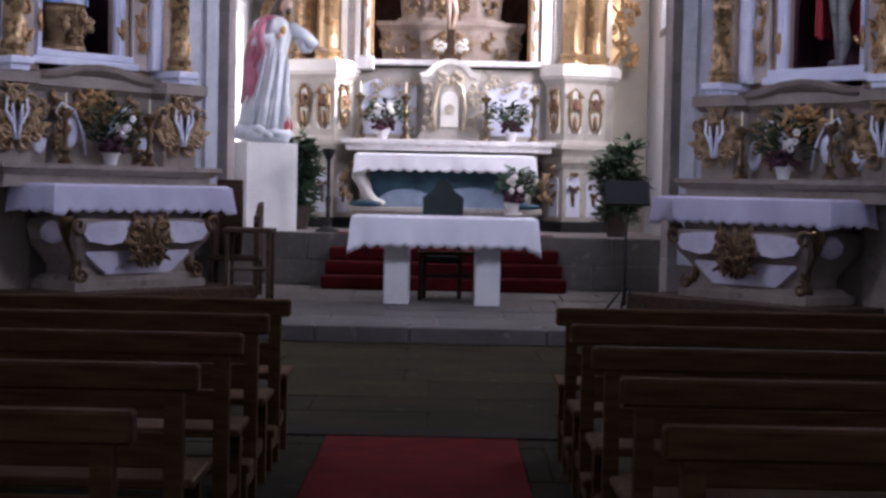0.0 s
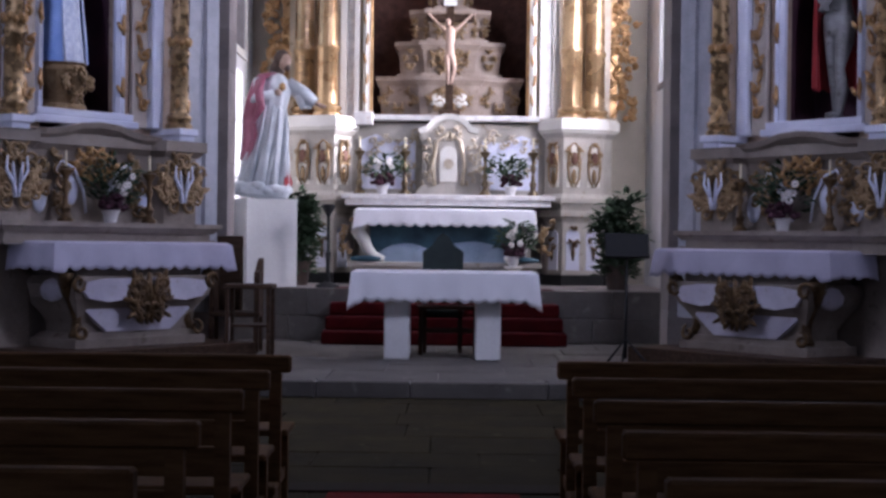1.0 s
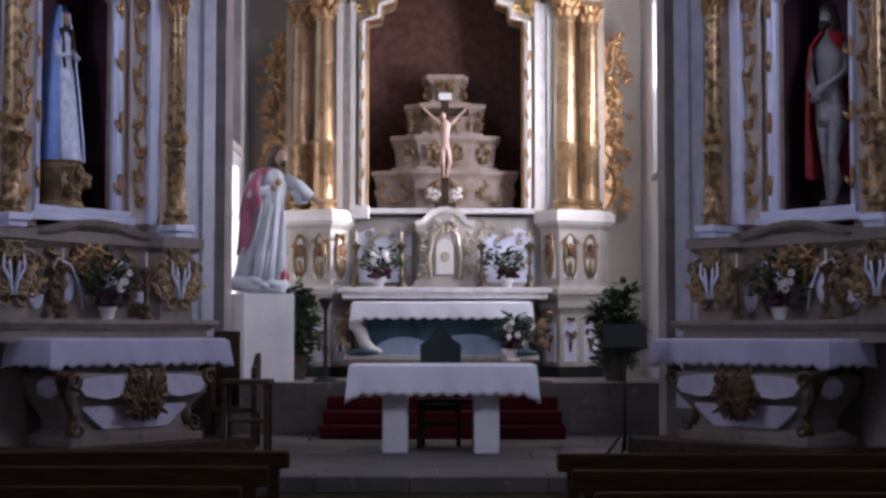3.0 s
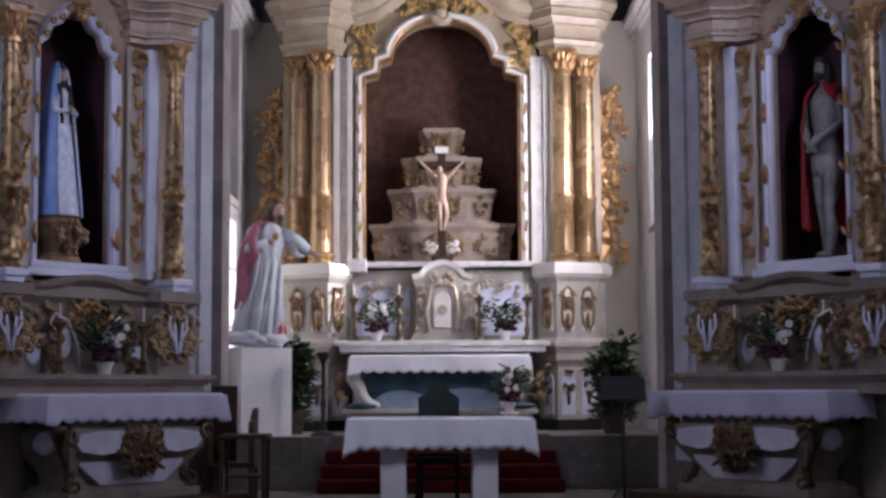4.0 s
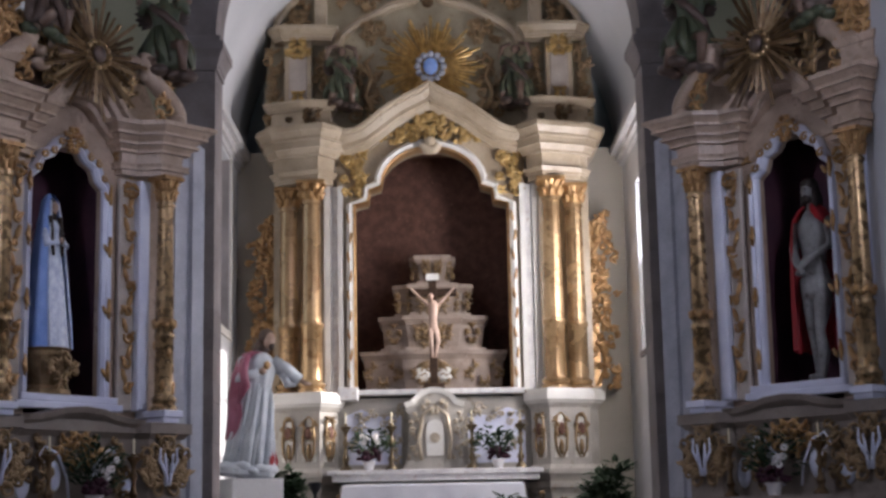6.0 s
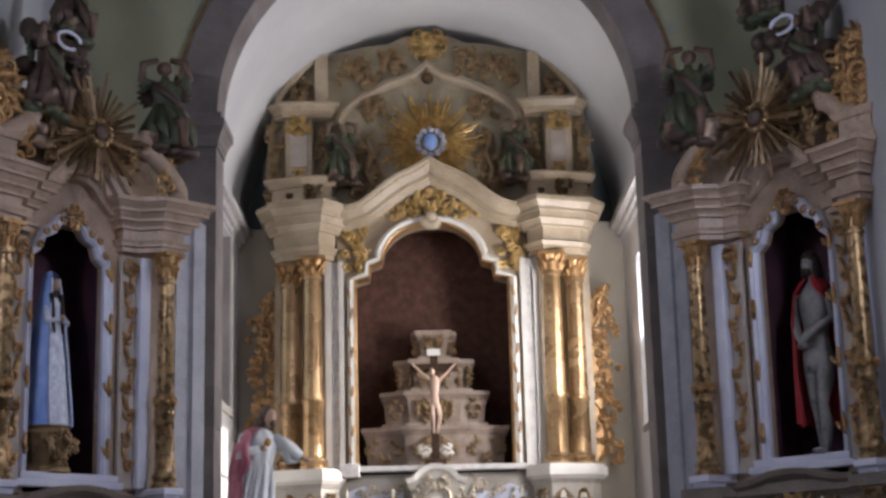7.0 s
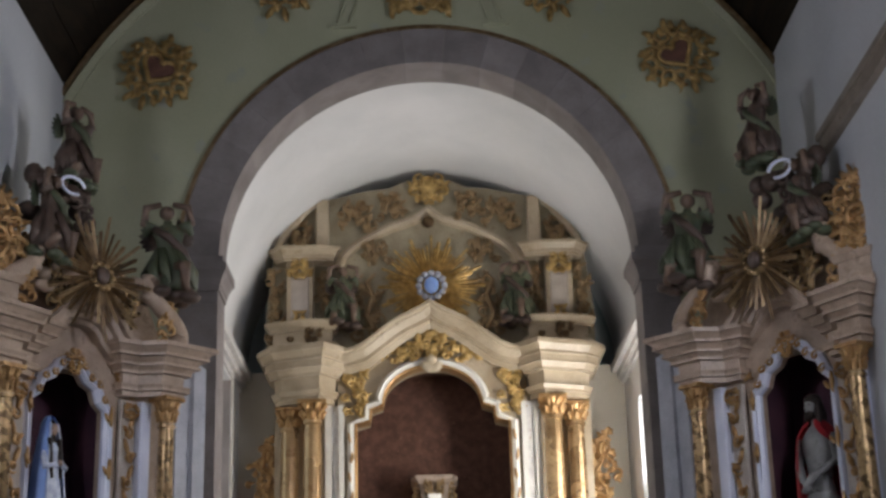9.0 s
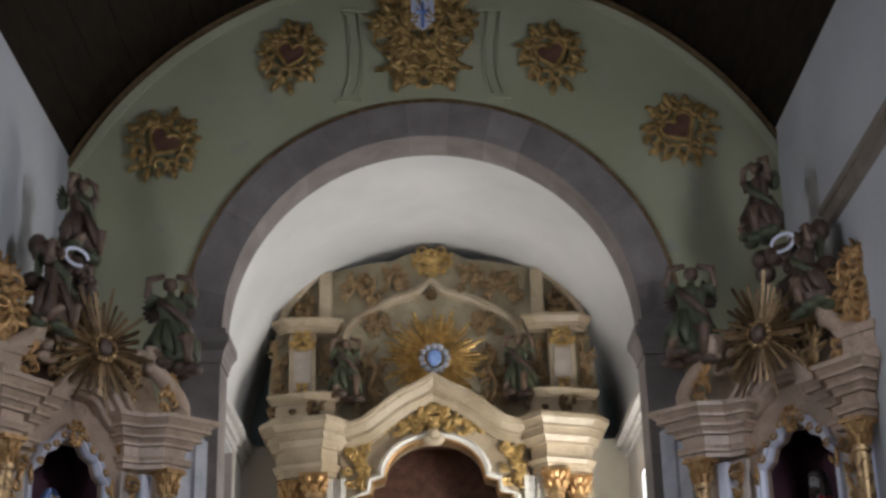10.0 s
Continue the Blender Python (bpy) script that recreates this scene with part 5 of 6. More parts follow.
    tube(bm, [(0.05 + 0.14 * math.cos(radians(20 * i)), 0.06, 1.68 + 0.14 * math.sin(radians(20 * i))) for i in range(19)], 0.012, 6, 6)
    return bm


statue("robed_statue", robed_figure(), [M_WHITEROBE, M_FLESH, M_HAIR, M_ROSEROBE, M_WHITEROBE, M_REDROBE, M_GOLD], pose(-2.53, 20.72, 2.11) @ Matrix.Rotation(radians(6), 4, "Y") @ Matrix.Rotation(radians(26), 4, "Z") @ Matrix.Scale(1.1, 4), "painted statue in white robe and rose mantle, arm outstretched")

stand = B()
lathe(stand, [(0.3, 0.0), (0.28, 0.06), (0.22, 0.1), (0.26, 0.26), (0.3, 0.42), (0.27, 0.47), (0.3, 0.5)], 0, 0, 16)
carving(stand, 0, 0.27, -0.29, 0.4, 0.3, 5, 160, 0.022)
tagged(part("carved_pedestal", stand, M_OLDGOLD, None), "small carved gilt pedestal in the niche", "pedestal").matrix_basis = LEFT @ pose(-0.17, 0.16, 2.842)
def mantled_figure():
    """A cone-shaped dressed figure under a long open mantle: dress 0, flesh 1, veil 2, mantle 3."""
    bm = B()
    lathe(bm, [(0.25, 0.0), (0.252, 0.03), (0.22, 0.3), (0.175, 0.75), (0.125, 1.1), (0.105, 1.25), (0.115, 1.36), (0.06, 1.44), (0.04, 1.5)], 0, -0.02, 40, 0.035, 11, 0.6, 0.86, 0)
    for f in bm.faces:
        f.smooth = True
    blob(bm, (0.01, -0.05, 1.57), 0.055, 0.06, 0.08, 1, 2)
    blob(bm, (0, -0.005, 1.6), 0.08, 0.08, 0.095, 2, 2)
    blob(bm, (0, -0.01, 1.44), 0.085, 0.075, 0.14, 2, 2)
    for q in (-1, 1):
        tube(bm, [(q * 0.1, -0.03, 1.34), (q * 0.13, -0.12, 1.14), (q * 0.02, -0.19, 1.17)], [0.05, 0.045, 0.025], 8, 0)
        tube(bm, [(q * 0.07, -0.09, 1.46), (q * 0.075, -0.13, 1.2), (q * 0.06, -0.15, 1.02)], [0.03, 0.025, 0.012], 6, 2)
    blob(bm, (0.0, -0.2, 1.18), 0.035, 0.03, 0.045, 1, 1)
    n, rows = 34, []
    for z, r, lo, hi in ((1.73, 0.02, -70, 250), (1.71, 0.06, -65, 245), (1.64, 0.1, -58, 240), (1.52, 0.12, -55, 238), (1.38, 0.15, -54, 236), (1.1, 0.185, -54, 234), (0.7, 0.225, -55, 234), (0.3, 0.265, -56, 236), (0.0, 0.29, -56, 238)):
        row = []
        for i in range(n + 1):
            a = radians(lo + (hi - lo) * i / n)
            q = r * (1 + min(1, (1.75 - z) * 1.4) * (0.045 * math.sin(i * 1.3) + 0.025 * math.sin(i * 0.55 + z * 3)))
            row.append(bm.verts.new((q * math.cos(a), q * 0.9 * math.sin(a), z)))
        rows.append(row)
    for p, q in zip(rows, rows[1:]):
        for i in range(n):
            f = bm.faces.new((p[i], p[i + 1], q[i + 1], q[i]))
            f.material_index, f.smooth = 3, True
    for e in (0, n):
        tube(bm, [r[e].co.copy() for r in rows[2:]], 0.012, 6, 0)
    return bm


statue("mantled_statue", mantled_figure(), [M_BROCADE, M_FLESH, M_DARKHAIR, M_BLUEROBE], LEFT @ pose(-0.17, 0.13, 3.342, 0, 0, 4), "painted statue in silver brocade dress and light blue mantle")

# bound figure with a red cape
fig = B()
H = 2.05
tube(fig, [(-0.03, 0.02, 0.0), (-0.05, 0.03, 0.3), (-0.06, -0.03, 0.5), (-0.075, -0.01, 0.72), (-0.085, 0.0, 0.98)], [0.036, 0.062, 0.048, 0.085, 0.1], 12, 0)
tube(fig, [(0.1, -0.12, 0.0), (0.1, -0.06, 0.28), (0.1, -0.1, 0.48), (0.09, -0.03, 0.72), (0.085, 0.0, 0.98)], [0.036, 0.062, 0.048, 0.085, 0.1], 12, 0)
blob(fig, (-0.03, -0.05, 0.03), 0.045, 0.11, 0.035, 0, 1)
blob(fig, (0.1, -0.2, 0.03), 0.045, 0.11, 0.035, 0, 1)
for q in (-1, 1):
    tube(fig, [(q * 0.19, 0, 1.57), (q * 0.24, -0.03, 1.3), (q * 0.06, -0.2, 1.16), (-q * 0.04, -0.22, 1.02)], [0.055, 0.048, 0.04, 0.03], 8, 0)
lathe(fig, [(0.15, 0.88), (0.165, 0.98), (0.13, 1.14), (0.15, 1.3), (0.185, 1.45), (0.185, 1.56), (0.1, 1.66), (0.055, 1.7), (0.055, 1.78)], 0, 0, 24, 0.03, 6, 0, 0.62, 0)
lathe(fig, [(0.15, 0.8), (0.165, 0.88), (0.165, 0.98), (0.15, 1.02)], 0, -0.01, 28, 0.05, 9, 5, 0.72, 0)
for f in fig.faces:
    f.smooth = True
blob(fig, (0, -0.05, 1.86), 0.062, 0.068, 0.095, 1, 2)
blob(fig, (0, -0.015, 1.925), 0.086, 0.095, 0.075, 2, 2)
for q in (-1, 1):
    blob(fig, (q * 0.072, -0.01, 1.8), 0.034, 0.06, 0.14, 2, 2)
    blob(fig, (q * 0.026, -0.113, 1.877), 0.014, 0.01, 0.008, 2, 1)
blob(fig, (0, 0.04, 1.78), 0.1, 0.06, 0.15, 2, 2)
blob(fig, (0, -0.07, 1.79), 0.05, 0.05, 0.06, 2, 1)
rows = []
for z, r, a0, a1 in ((1.72, 0.085, -70, 250), (1.66, 0.16, -62, 246), (1.58, 0.215, -50, 242), (1.48, 0.235, -22, 240), (1.3, 0.25, 8, 242), (0.9, 0.255, 30, 246), (0.5, 0.26, 48, 248), (0.3, 0.26, 60, 246)):
    ring = []
    for i in range(41):
        a = radians(a0 + (a1 - a0) * i / 40)
        q = r * (1 + min(1.0, (1.74 - z) * 3) * (0.07 * math.sin(i * 1.1 + z * 1.3) + 0.04 * math.sin(i * 2.3 + 1)))
        ring.append(fig.verts.new((q * math.cos(a), q * 0.8 * math.sin(a), z + 0.015 * math.sin(i * 0.9))))
    rows.append(ring)
for a, b in zip(rows, rows[1:]):
    for i in range(40):
        f = fig.faces.new((a[i], a[i + 1], b[i + 1], b[i]))
        f.material_index, f.smooth = 3, True
statue("caped_statue", fig, [M_GREYFLESH, M_GREYFLESH, M_DARKHAIR, M_CAPE], RIGHT @ pose(0.12, 0.2, 2.842, 0, 0, -4) @ Matrix.Scale(1.14, 4), "painted statue of a bound figure in a red cape")

# crucifix before the throne
cross = thing("crucifix", 0, MY - 0.05, 3.36, label="dark wooden crucifix with a pale carved figure", category="crucifix")
bm = B()
box(bm, -0.06, 0.06, MY - 0.12, MY - 0.05, 3.36, 5.02, 0.008)
box(bm, -0.36, 0.36, MY - 0.115, MY - 0.055, 4.76, 4.88, 0.008)
box(bm, -0.16, 0.16, MY - 0.17, MY + 0.02, 3.36, 3.44, 0.01)
part("cross", bm, M_DARKWOOD, cross)
part("title_plate", box(B(), -0.1, 0.1, MY - 0.15, MY - 0.12, 5.0, 5.1), M_IVORY, cross, "small pale plate")
bm = B()
yy = MY - 0.17
for q in (-1, 1):
    tube(bm, [(q * 0.07, yy, 4.62), (q * 0.18, yy, 4.72), (q * 0.33, yy + 0.02, 4.88)], [0.03, 0.024, 0.016], 7)
    tube(bm, [(q * 0.04, yy, 4.26), (q * 0.05 + 0.02, yy - 0.06, 4.05), (q * 0.02, yy, 3.82)], [0.042, 0.034, 0.02], 7)
lathe(bm, [(0.062, 4.2), (0.068, 4.28), (0.055, 4.4), (0.075, 4.54), (0.078, 4.63), (0.035, 4.69)], 0, yy, 14, 0, 5, 0, 0.7)
blob(bm, (-0.03, yy - 0.03, 4.74), 0.042, 0.045, 0.058, 0, 2)
part("carved_figure", bm, M_FLESH, cross, "pale painted carved figure", smooth=True)

# throne of receding tiers in the great niche
throne = thing("tiered_throne", 0, MY + 0.9, 3.3, label="cream and gilt stepped throne inside the main niche, browned for its shade", category="throne")
for i, (z0, z1, w, c, y) in enumerate(((3.3, 3.99, 1.08, 0.48, MY + 0.34), (3.99, 4.55, 0.80, 0.42, MY + 0.5), (4.55, 5.07, 0.58, 0.34, MY + 0.66), (5.07, 5.54, 0.31, 0.23, MY + 0.8))):
    plan = [(-w, MY + 1.5), (-w, y + 0.2), (-c, y + 0.1), (-c, y), (c, y), (c, y + 0.1), (w, y + 0.2), (w, MY + 1.5)]
    bm = B()
    moulded(bm, plan, [(z0, z0 + 0.07, 0.02), (z0 + 0.07, z1 - 0.14, -0.04, 0.0), (z1 - 0.14, z1 - 0.06, 0.0, 0.05), (z1 - 0.06, z1, 0.06)])
    tier = part("tier", bm, M_NICHESHADE, throne)
    orn = B()
    carving(orn, 0, (z0 + z1) / 2 - 0.02, y - 0.02, c * 1.5, 0.3, 5, 170 + i, 0.02)
    for q in (-1, 1):
        carving(orn, q * (w + c) / 2, (z0 + z1) / 2 - 0.02, y + 0.12, (w - c) * 0.8 + 0.05, 0.3, 3, 175 + i, 0.018)
    part("gilded_carving", orn, M_OLDGOLD, tier)
    if i == 0:
        part("white_cartouche", blob(blob(B(), (-0.17, y - 0.03, 3.62), 0.13, 0.04, 0.12), (0.17, y - 0.03, 3.62), 0.13, 0.04, 0.12), M_IVORY, tier)



def angel(H, seed):
    """A half-kneeling draped angel with lifted arms and wings, one mesh: robe 0, flesh 1, hair 2, sash 3, cloud 4."""
    rng = random.Random(seed)
    bm = B()
    lathe(bm, [(0.2, 0.05), (0.24, 0.12), (0.22, 0.25), (0.17, 0.4), (0.115, 0.5), (0.12, 0.6), (0.14, 0.68), (0.1, 0.75), (0.04, 0.78), (0.035, 0.82)], 0, 0, 30, 0.16, 5, 4.0, 0.75, 0)
    for f in bm.faces:
        f.smooth = True
    for i in range(9):
        a = rng.uniform(2.6, 6.8)
        tube(bm, [(0.12 * math.cos(a), 0.1 * math.sin(a), 0.5), (0.24 * math.cos(a + 0.3), 0.2 * math.sin(a + 0.3), 0.26), (0.27 * math.cos(a + 0.5), 0.22 * math.sin(a + 0.5), 0.06 + 0.1 * rng.random())], [0.04, 0.055, 0.02], 6, 0)
    tube(bm, [(-0.13, -0.05, 0.72), (0.0, -0.14, 0.6), (0.14, -0.1, 0.46), (0.2, 0.02, 0.36)], [0.04, 0.045, 0.045, 0.03], 6, 3)
    tube(bm, [(0.08, -0.1, 0.3), (0.14, -0.24, 0.28), (0.13, -0.22, 0.02)], [0.08, 0.065, 0.04], 8, 1)
    tube(bm, [(-0.08, -0.1, 0.26), (-0.16, -0.2, 0.14), (-0.2, -0.1, 0.0)], [0.08, 0.06, 0.04], 8, 1)
    blob(bm, (0.0, -0.03, 0.885), 0.06, 0.065, 0.075, 1, 2)
    blob(bm, (0.0, 0.02, 0.91), 0.08, 0.075, 0.075, 2, 2)
    for q in (-1, 1):
        tube(bm, [(q * 0.11, 0, 0.72), (q * 0.23, -0.04, 0.78), (q * 0.21, -0.03, 0.95), (q * 0.06, -0.01, 0.99)], [0.055, 0.048, 0.042, 0.03], 8, 1)
        tube(bm, [(q * 0.13, -0.01, 0.72), (q * 0.2, -0.03, 0.77), (q * 0.23, 0.0, 0.66)], [0.065, 0.07, 0.03], 6, 0)
        for i in range(6):
            a = radians(100 - q * (20 + 17 * i))
            leaf(bm, q * 0.08, 0.62, 0.12, 0.27 - 0.02 * i, a, 0.035, 0.02, 3)
    for i in range(9):
        blob(bm, (rng.uniform(-0.24, 0.24), rng.uniform(-0.2, 0.1), rng.uniform(-0.05, 0.05)), 0.1, 0.09, 0.06, 4, 2)
    bm.transform(Matrix.Scale(H, 4))
    return bm


GREEN = [M_GREENROBE, M_DARKFLESH, M_HAIR, M_BROWNROBE, M_BROWNROBE]
BROWN = [M_BROWNROBE, M_DARKFLESH, M_HAIR, M_GREENROBE, M_GREENROBE]
first = statue("angel_statue", angel(1.0, 3), GREEN, pose(-1.36, MY - 0.02, 7.76, 0, 0, 10), "dark green robed carved angel with raised arms", "carved angels")
b = copy_thing(first, pose(1.36, MY - 0.02, 7.76, 0, 0, -20))
for M, s in ((LEFT, 1), (RIGHT, -1)):
    k = copy_thing(first, M @ pose(1.14 * s, -0.32, 6.60, 0, -4 * s, -40 * s) @ Matrix.Scale(1.2, 4))
    k["label"] = "dark green robed carved angel on a scroll bracket"
    o = statue("angel_statue", angel(1.0, 5), BROWN, M @ pose(-0.68 * s, -0.3, 6.72, 0, 6 * s, 25 * s), "brown robed carved angel seated on clouds", "carved angels")
    o = statue("standing_statue", angel(0.98, 8), BROWN, M @ pose(-0.22 if s > 0 else -0.04, -0.12, 7.73 if s > 0 else 7.86, 0, 0, 10 * s), "small dark robed figure crowning the side altarpiece", "crowning figures")
    bm = B()
    rng = random.Random(3)
    for i in range(16):
        blob(bm, (rng.uniform(-0.75, -0.1 if s > 0 else 0.1) * s, -0.1 + rng.uniform(-0.1, 0.1), rng.uniform(6.85, 7.75)), rng.uniform(0.1, 0.18), 0.12, rng.uniform(0.08, 0.15), 0, 2)
    carving(bm, -0.3 * s, 7.2, -0.25, 0.5, 0.7, 7, 180, 0.03, mirror=False)
    cl = part("carved_cloud_bank", bm, M_BROWNROBE, None, space=M)
    tagged(cl, "dark carved clouds and scrolls behind the angels", "carving", "carved clouds")
    bm = B()
    tube(bm, [((-0.38 + 0.16 * math.cos(a / 4)) * s, -0.32, 7.62 + 0.1 * math.sin(a / 4)) for a in range(0, 22)], 0.022, 6)
    tagged(part("carved_scroll", bm, M_BLUE, None, space=M), "pale curled carved ribbon", "carving", "carved ribbons")


# ---------------------------------------------------------------- carved ornaments on the arch wall
def wall_ornament(x, z, w, h, seed, label, turn=0.0):
    o = thing("wall_cartouche", x, ARCH_Y - 0.03, z, label=label, category="ornament", group="gilded wall cartouches")
    bm = B()
    rng = random.Random(seed)
    # heart-shaped roll frame, ringed by C-scrolls and flame leaves
    heart = []
    for i in range(25):
        a = 2 * math.pi * i / 24
        heart.append((0.0125 * w * 16 * math.sin(a) ** 3, 0.0, 0.0135 * h * (13 * math.cos(a) - 5 * math.cos(2 * a) - 2 * math.cos(3 * a) - math.cos(4 * a)) + 0.02))
    tube(bm, [(p, -0.03, q) for p, _, q in heart], 0.036, 8)
    for i in range(14):
        a = 2 * math.pi * (i + 0.5) / 14
        q = rng.uniform(0.28, 0.34)
        cx, cz = q * w * math.cos(a), q * h * math.sin(a)
        curl(bm, cx, cz, -0.01, rng.uniform(0.09, 0.14), a + rng.uniform(-0.5, 0.5), 1 if math.cos(a) > 0 else -1, 0.034, depth=0.05)
        leaf(bm, cx, cz, -0.02, rng.uniform(0.13, 0.22), a + rng.uniform(-0.6, 0.6), 0.05, 0.035)
    for i in range(7):
        a = radians(51 * i + rng.uniform(0, 30))
        q = rng.uniform(0.1, 0.22)
        tube(bm, [(0.3 * w * math.cos(a), -0.03, 0.3 * h * math.sin(a)), ((0.3 + 0.5 * q) * w * math.cos(a + 0.2), -0.06, (0.3 + 0.5 * q) * h * math.sin(a + 0.2)), ((0.3 + q) * w * math.cos(a + 0.1), -0.03, (0.3 + q) * h * math.sin(a + 0.1))], [0.04, 0.032, 0.006], 6)
    for q in (-1, 1):
        leaf(bm, q * 0.06, -0.36 * h, -0.02, 0.24, -math.pi / 2 + q * 0.35, 0.05, 0.04)
        leaf(bm, q * 0.08, 0.34 * h, -0.02, 0.2, math.pi / 2 - q * 0.5, 0.05, 0.04)
    m = Matrix.Translation((x, ARCH_Y - 0.05, z)) @ Matrix.Rotation(radians(turn), 4, "Y")
    part("gilded_frame", bm, M_LEAFGOLD, o, space=m)
    bm = B()
    prism(bm, [(p, q) for p, _, q in heart[:-1]], -0.03, 0.0, "y")
    part("red_field", bm, M_DAMASK, o, "dark red heart-shaped field", space=m)


wall_ornament(-3.52, 10.08, 1.2, 1.05, 201, "gilded rococo cartouche with dark red centre", 35)
wall_ornament(3.36, 10.14, 1.2, 1.05, 201, "gilded rococo cartouche with dark red centre", -35)
wall_ornament(-1.84, 11.36, 1.0, 1.05, 202, "gilded rococo cartouche with dark red centre", 12)
wall_ornament(1.70, 11.28, 1.0, 1.05, 202, "gilded rococo cartouche with dark red centre", -12)
o = thing("crest", -0.04, ARCH_Y - 0.03, 11.5, label="large gilded crest with a pale blue shield over the arch", category="crest")
bm = B()
carving(bm, -0.04, 11.65, ARCH_Y - 0.06, 1.05, 1.5, 20, 203, 0.036)
for i in range(13):
    leaf(bm, -0.04, 11.32, ARCH_Y - 0.1, 0.24, radians(180 + 15 * i), 0.02, 0.02)
part("gilded_frame", bm, M_LEAFGOLD, o)
bm = B()
prism(bm, [(-0.2, 12.2), (0.12, 12.2), (0.12, 11.82), (-0.04, 11.66), (-0.2, 11.82)], ARCH_Y - 0.12, ARCH_Y - 0.04, "y")
part("shield", bm, M_BLUE, o, "pale blue and white shield")
bm = B()
tube(bm, [(-0.04, ARCH_Y - 0.13, 11.72), (-0.04, ARCH_Y - 0.13, 12.1)], 0.02, 6)
tube(bm, [(-0.12, ARCH_Y - 0.13, 11.96), (0.04, ARCH_Y - 0.13, 11.96)], 0.02, 6)
part("shield_charge", bm, M_BLUEROBE, o)
for s in (-1, 1):
    bm = B()
    xs = -0.05 + s * 0.92
    for d in (-0.08, 0.08):
        tube(bm, [(xs + d + s * 0.1, ARCH_Y - 0.02, 10.72), (xs + d, ARCH_Y - 0.03, 11.0), (xs + d - s * 0.02, ARCH_Y - 0.03, 11.4), (xs + d + s * 0.06, ARCH_Y - 0.02, 12.0)], 0.018, 6)
    box(bm, xs - 0.17, xs + 0.17, ARCH_Y - 0.06, ARCH_Y, 12.0, 12.07)
    box(bm, xs - 0.17 + s * 0.1, xs + 0.17 + s * 0.1, ARCH_Y - 0.06, ARCH_Y, 10.66, 10.72)
    structure("trim_strapwork", bm, M_OLIVE, "olive painted raised strap moulding beside the crest")


# ---------------------------------------------------------------- candlesticks, flowers, plants
def candlestick(h, material, label):
    c = thing("candlestick", 0, 0, 0, label=label, category="candlestick", group="altar candlesticks")
    k = h / 0.62
    prof = [(0.085, 0), (0.085, 0.03), (0.05, 0.06), (0.035, 0.1), (0.055, 0.15), (0.03, 0.2), (0.022, 0.3), (0.045, 0.36), (0.022, 0.42), (0.03, 0.5), (0.075, 0.56), (0.08, 0.58), (0.03, 0.6), (0.03, 0.62)]
    part("stem", lathe(B(), [(r, z * k) for r, z in prof], 0, 0, 16), material, c, smooth=True)
    part("candle", lathe(B(), [(0.011, 0.62 * k), (0.011, 0.62 * k + 0.15), (0.003, 0.62 * k + 0.17)], 0, 0, 10), M_CANDLE, c, "cream wax candle", smooth=True)
    return c


c0 = candlestick(0.68, M_BRASS, "tarnished brass candlestick with a cream candle on the altar shelf")
c0.matrix_basis = pose(-1.31, MY - 0.5, 2.152)
for x in (-0.64, 0.54, 1.25):
    copy_thing(c0, pose(x, MY - 0.5, 2.152))
c1 = candlestick(0.58, M_DARKGILT, "darkened gilded candlestick with cream candle on side altar shelf")
c1.matrix_basis = LEFT @ pose(-0.52, -0.42, 1.622)
copy_thing(c1, LEFT @ pose(0.62, -0.42, 1.622))
copy_thing(c1, RIGHT @ pose(-0.72, -0.42, 1.622))
copy_thing(c1, RIGHT @ pose(0.5, -0.42, 1.622))


def foliage(bm, x, y, z, w, h, n, seed, ln=0.16, mi=0):
    rng = random.Random(seed)
    for i in range(n):
        a, q = rng.uniform(0, 6.28), rng.random() ** 0.6
        e = rng.uniform(-0.2, 1.0)
        p = Vector((x + w * 0.6 * q * math.cos(a), y + w * 0.4 * q * math.sin(a), z + h * 0.75 * e * (1 - 0.5 * q * q)))
        d = Vector((math.cos(a) * (0.4 + q), math.sin(a) * (0.4 + q), rng.uniform(-0.3, 1.2))).normalized()
        s = d.cross(Vector((0, 0, 1)))
        s = (s.normalized() if s.length > 0.1 else Vector((1, 0, 0))) * ln * rng.uniform(0.14, 0.24)
        t = ln * rng.uniform(0.7, 1.3)
        up = d.cross(s).normalized() * 0.012
        v = [bm.verts.new(k) for k in (p, p + d * t * 0.45 + s + up, p + d * t - Vector((0, 0, 0.03)), p + d * t * 0.45 - s + up, p + d * t * 0.5 - up)]
        for f in ((0, 1, 4), (1, 2, 4), (2, 3, 4), (3, 0, 4)):
            bm.faces.new([v[k] for k in f]).material_index = mi


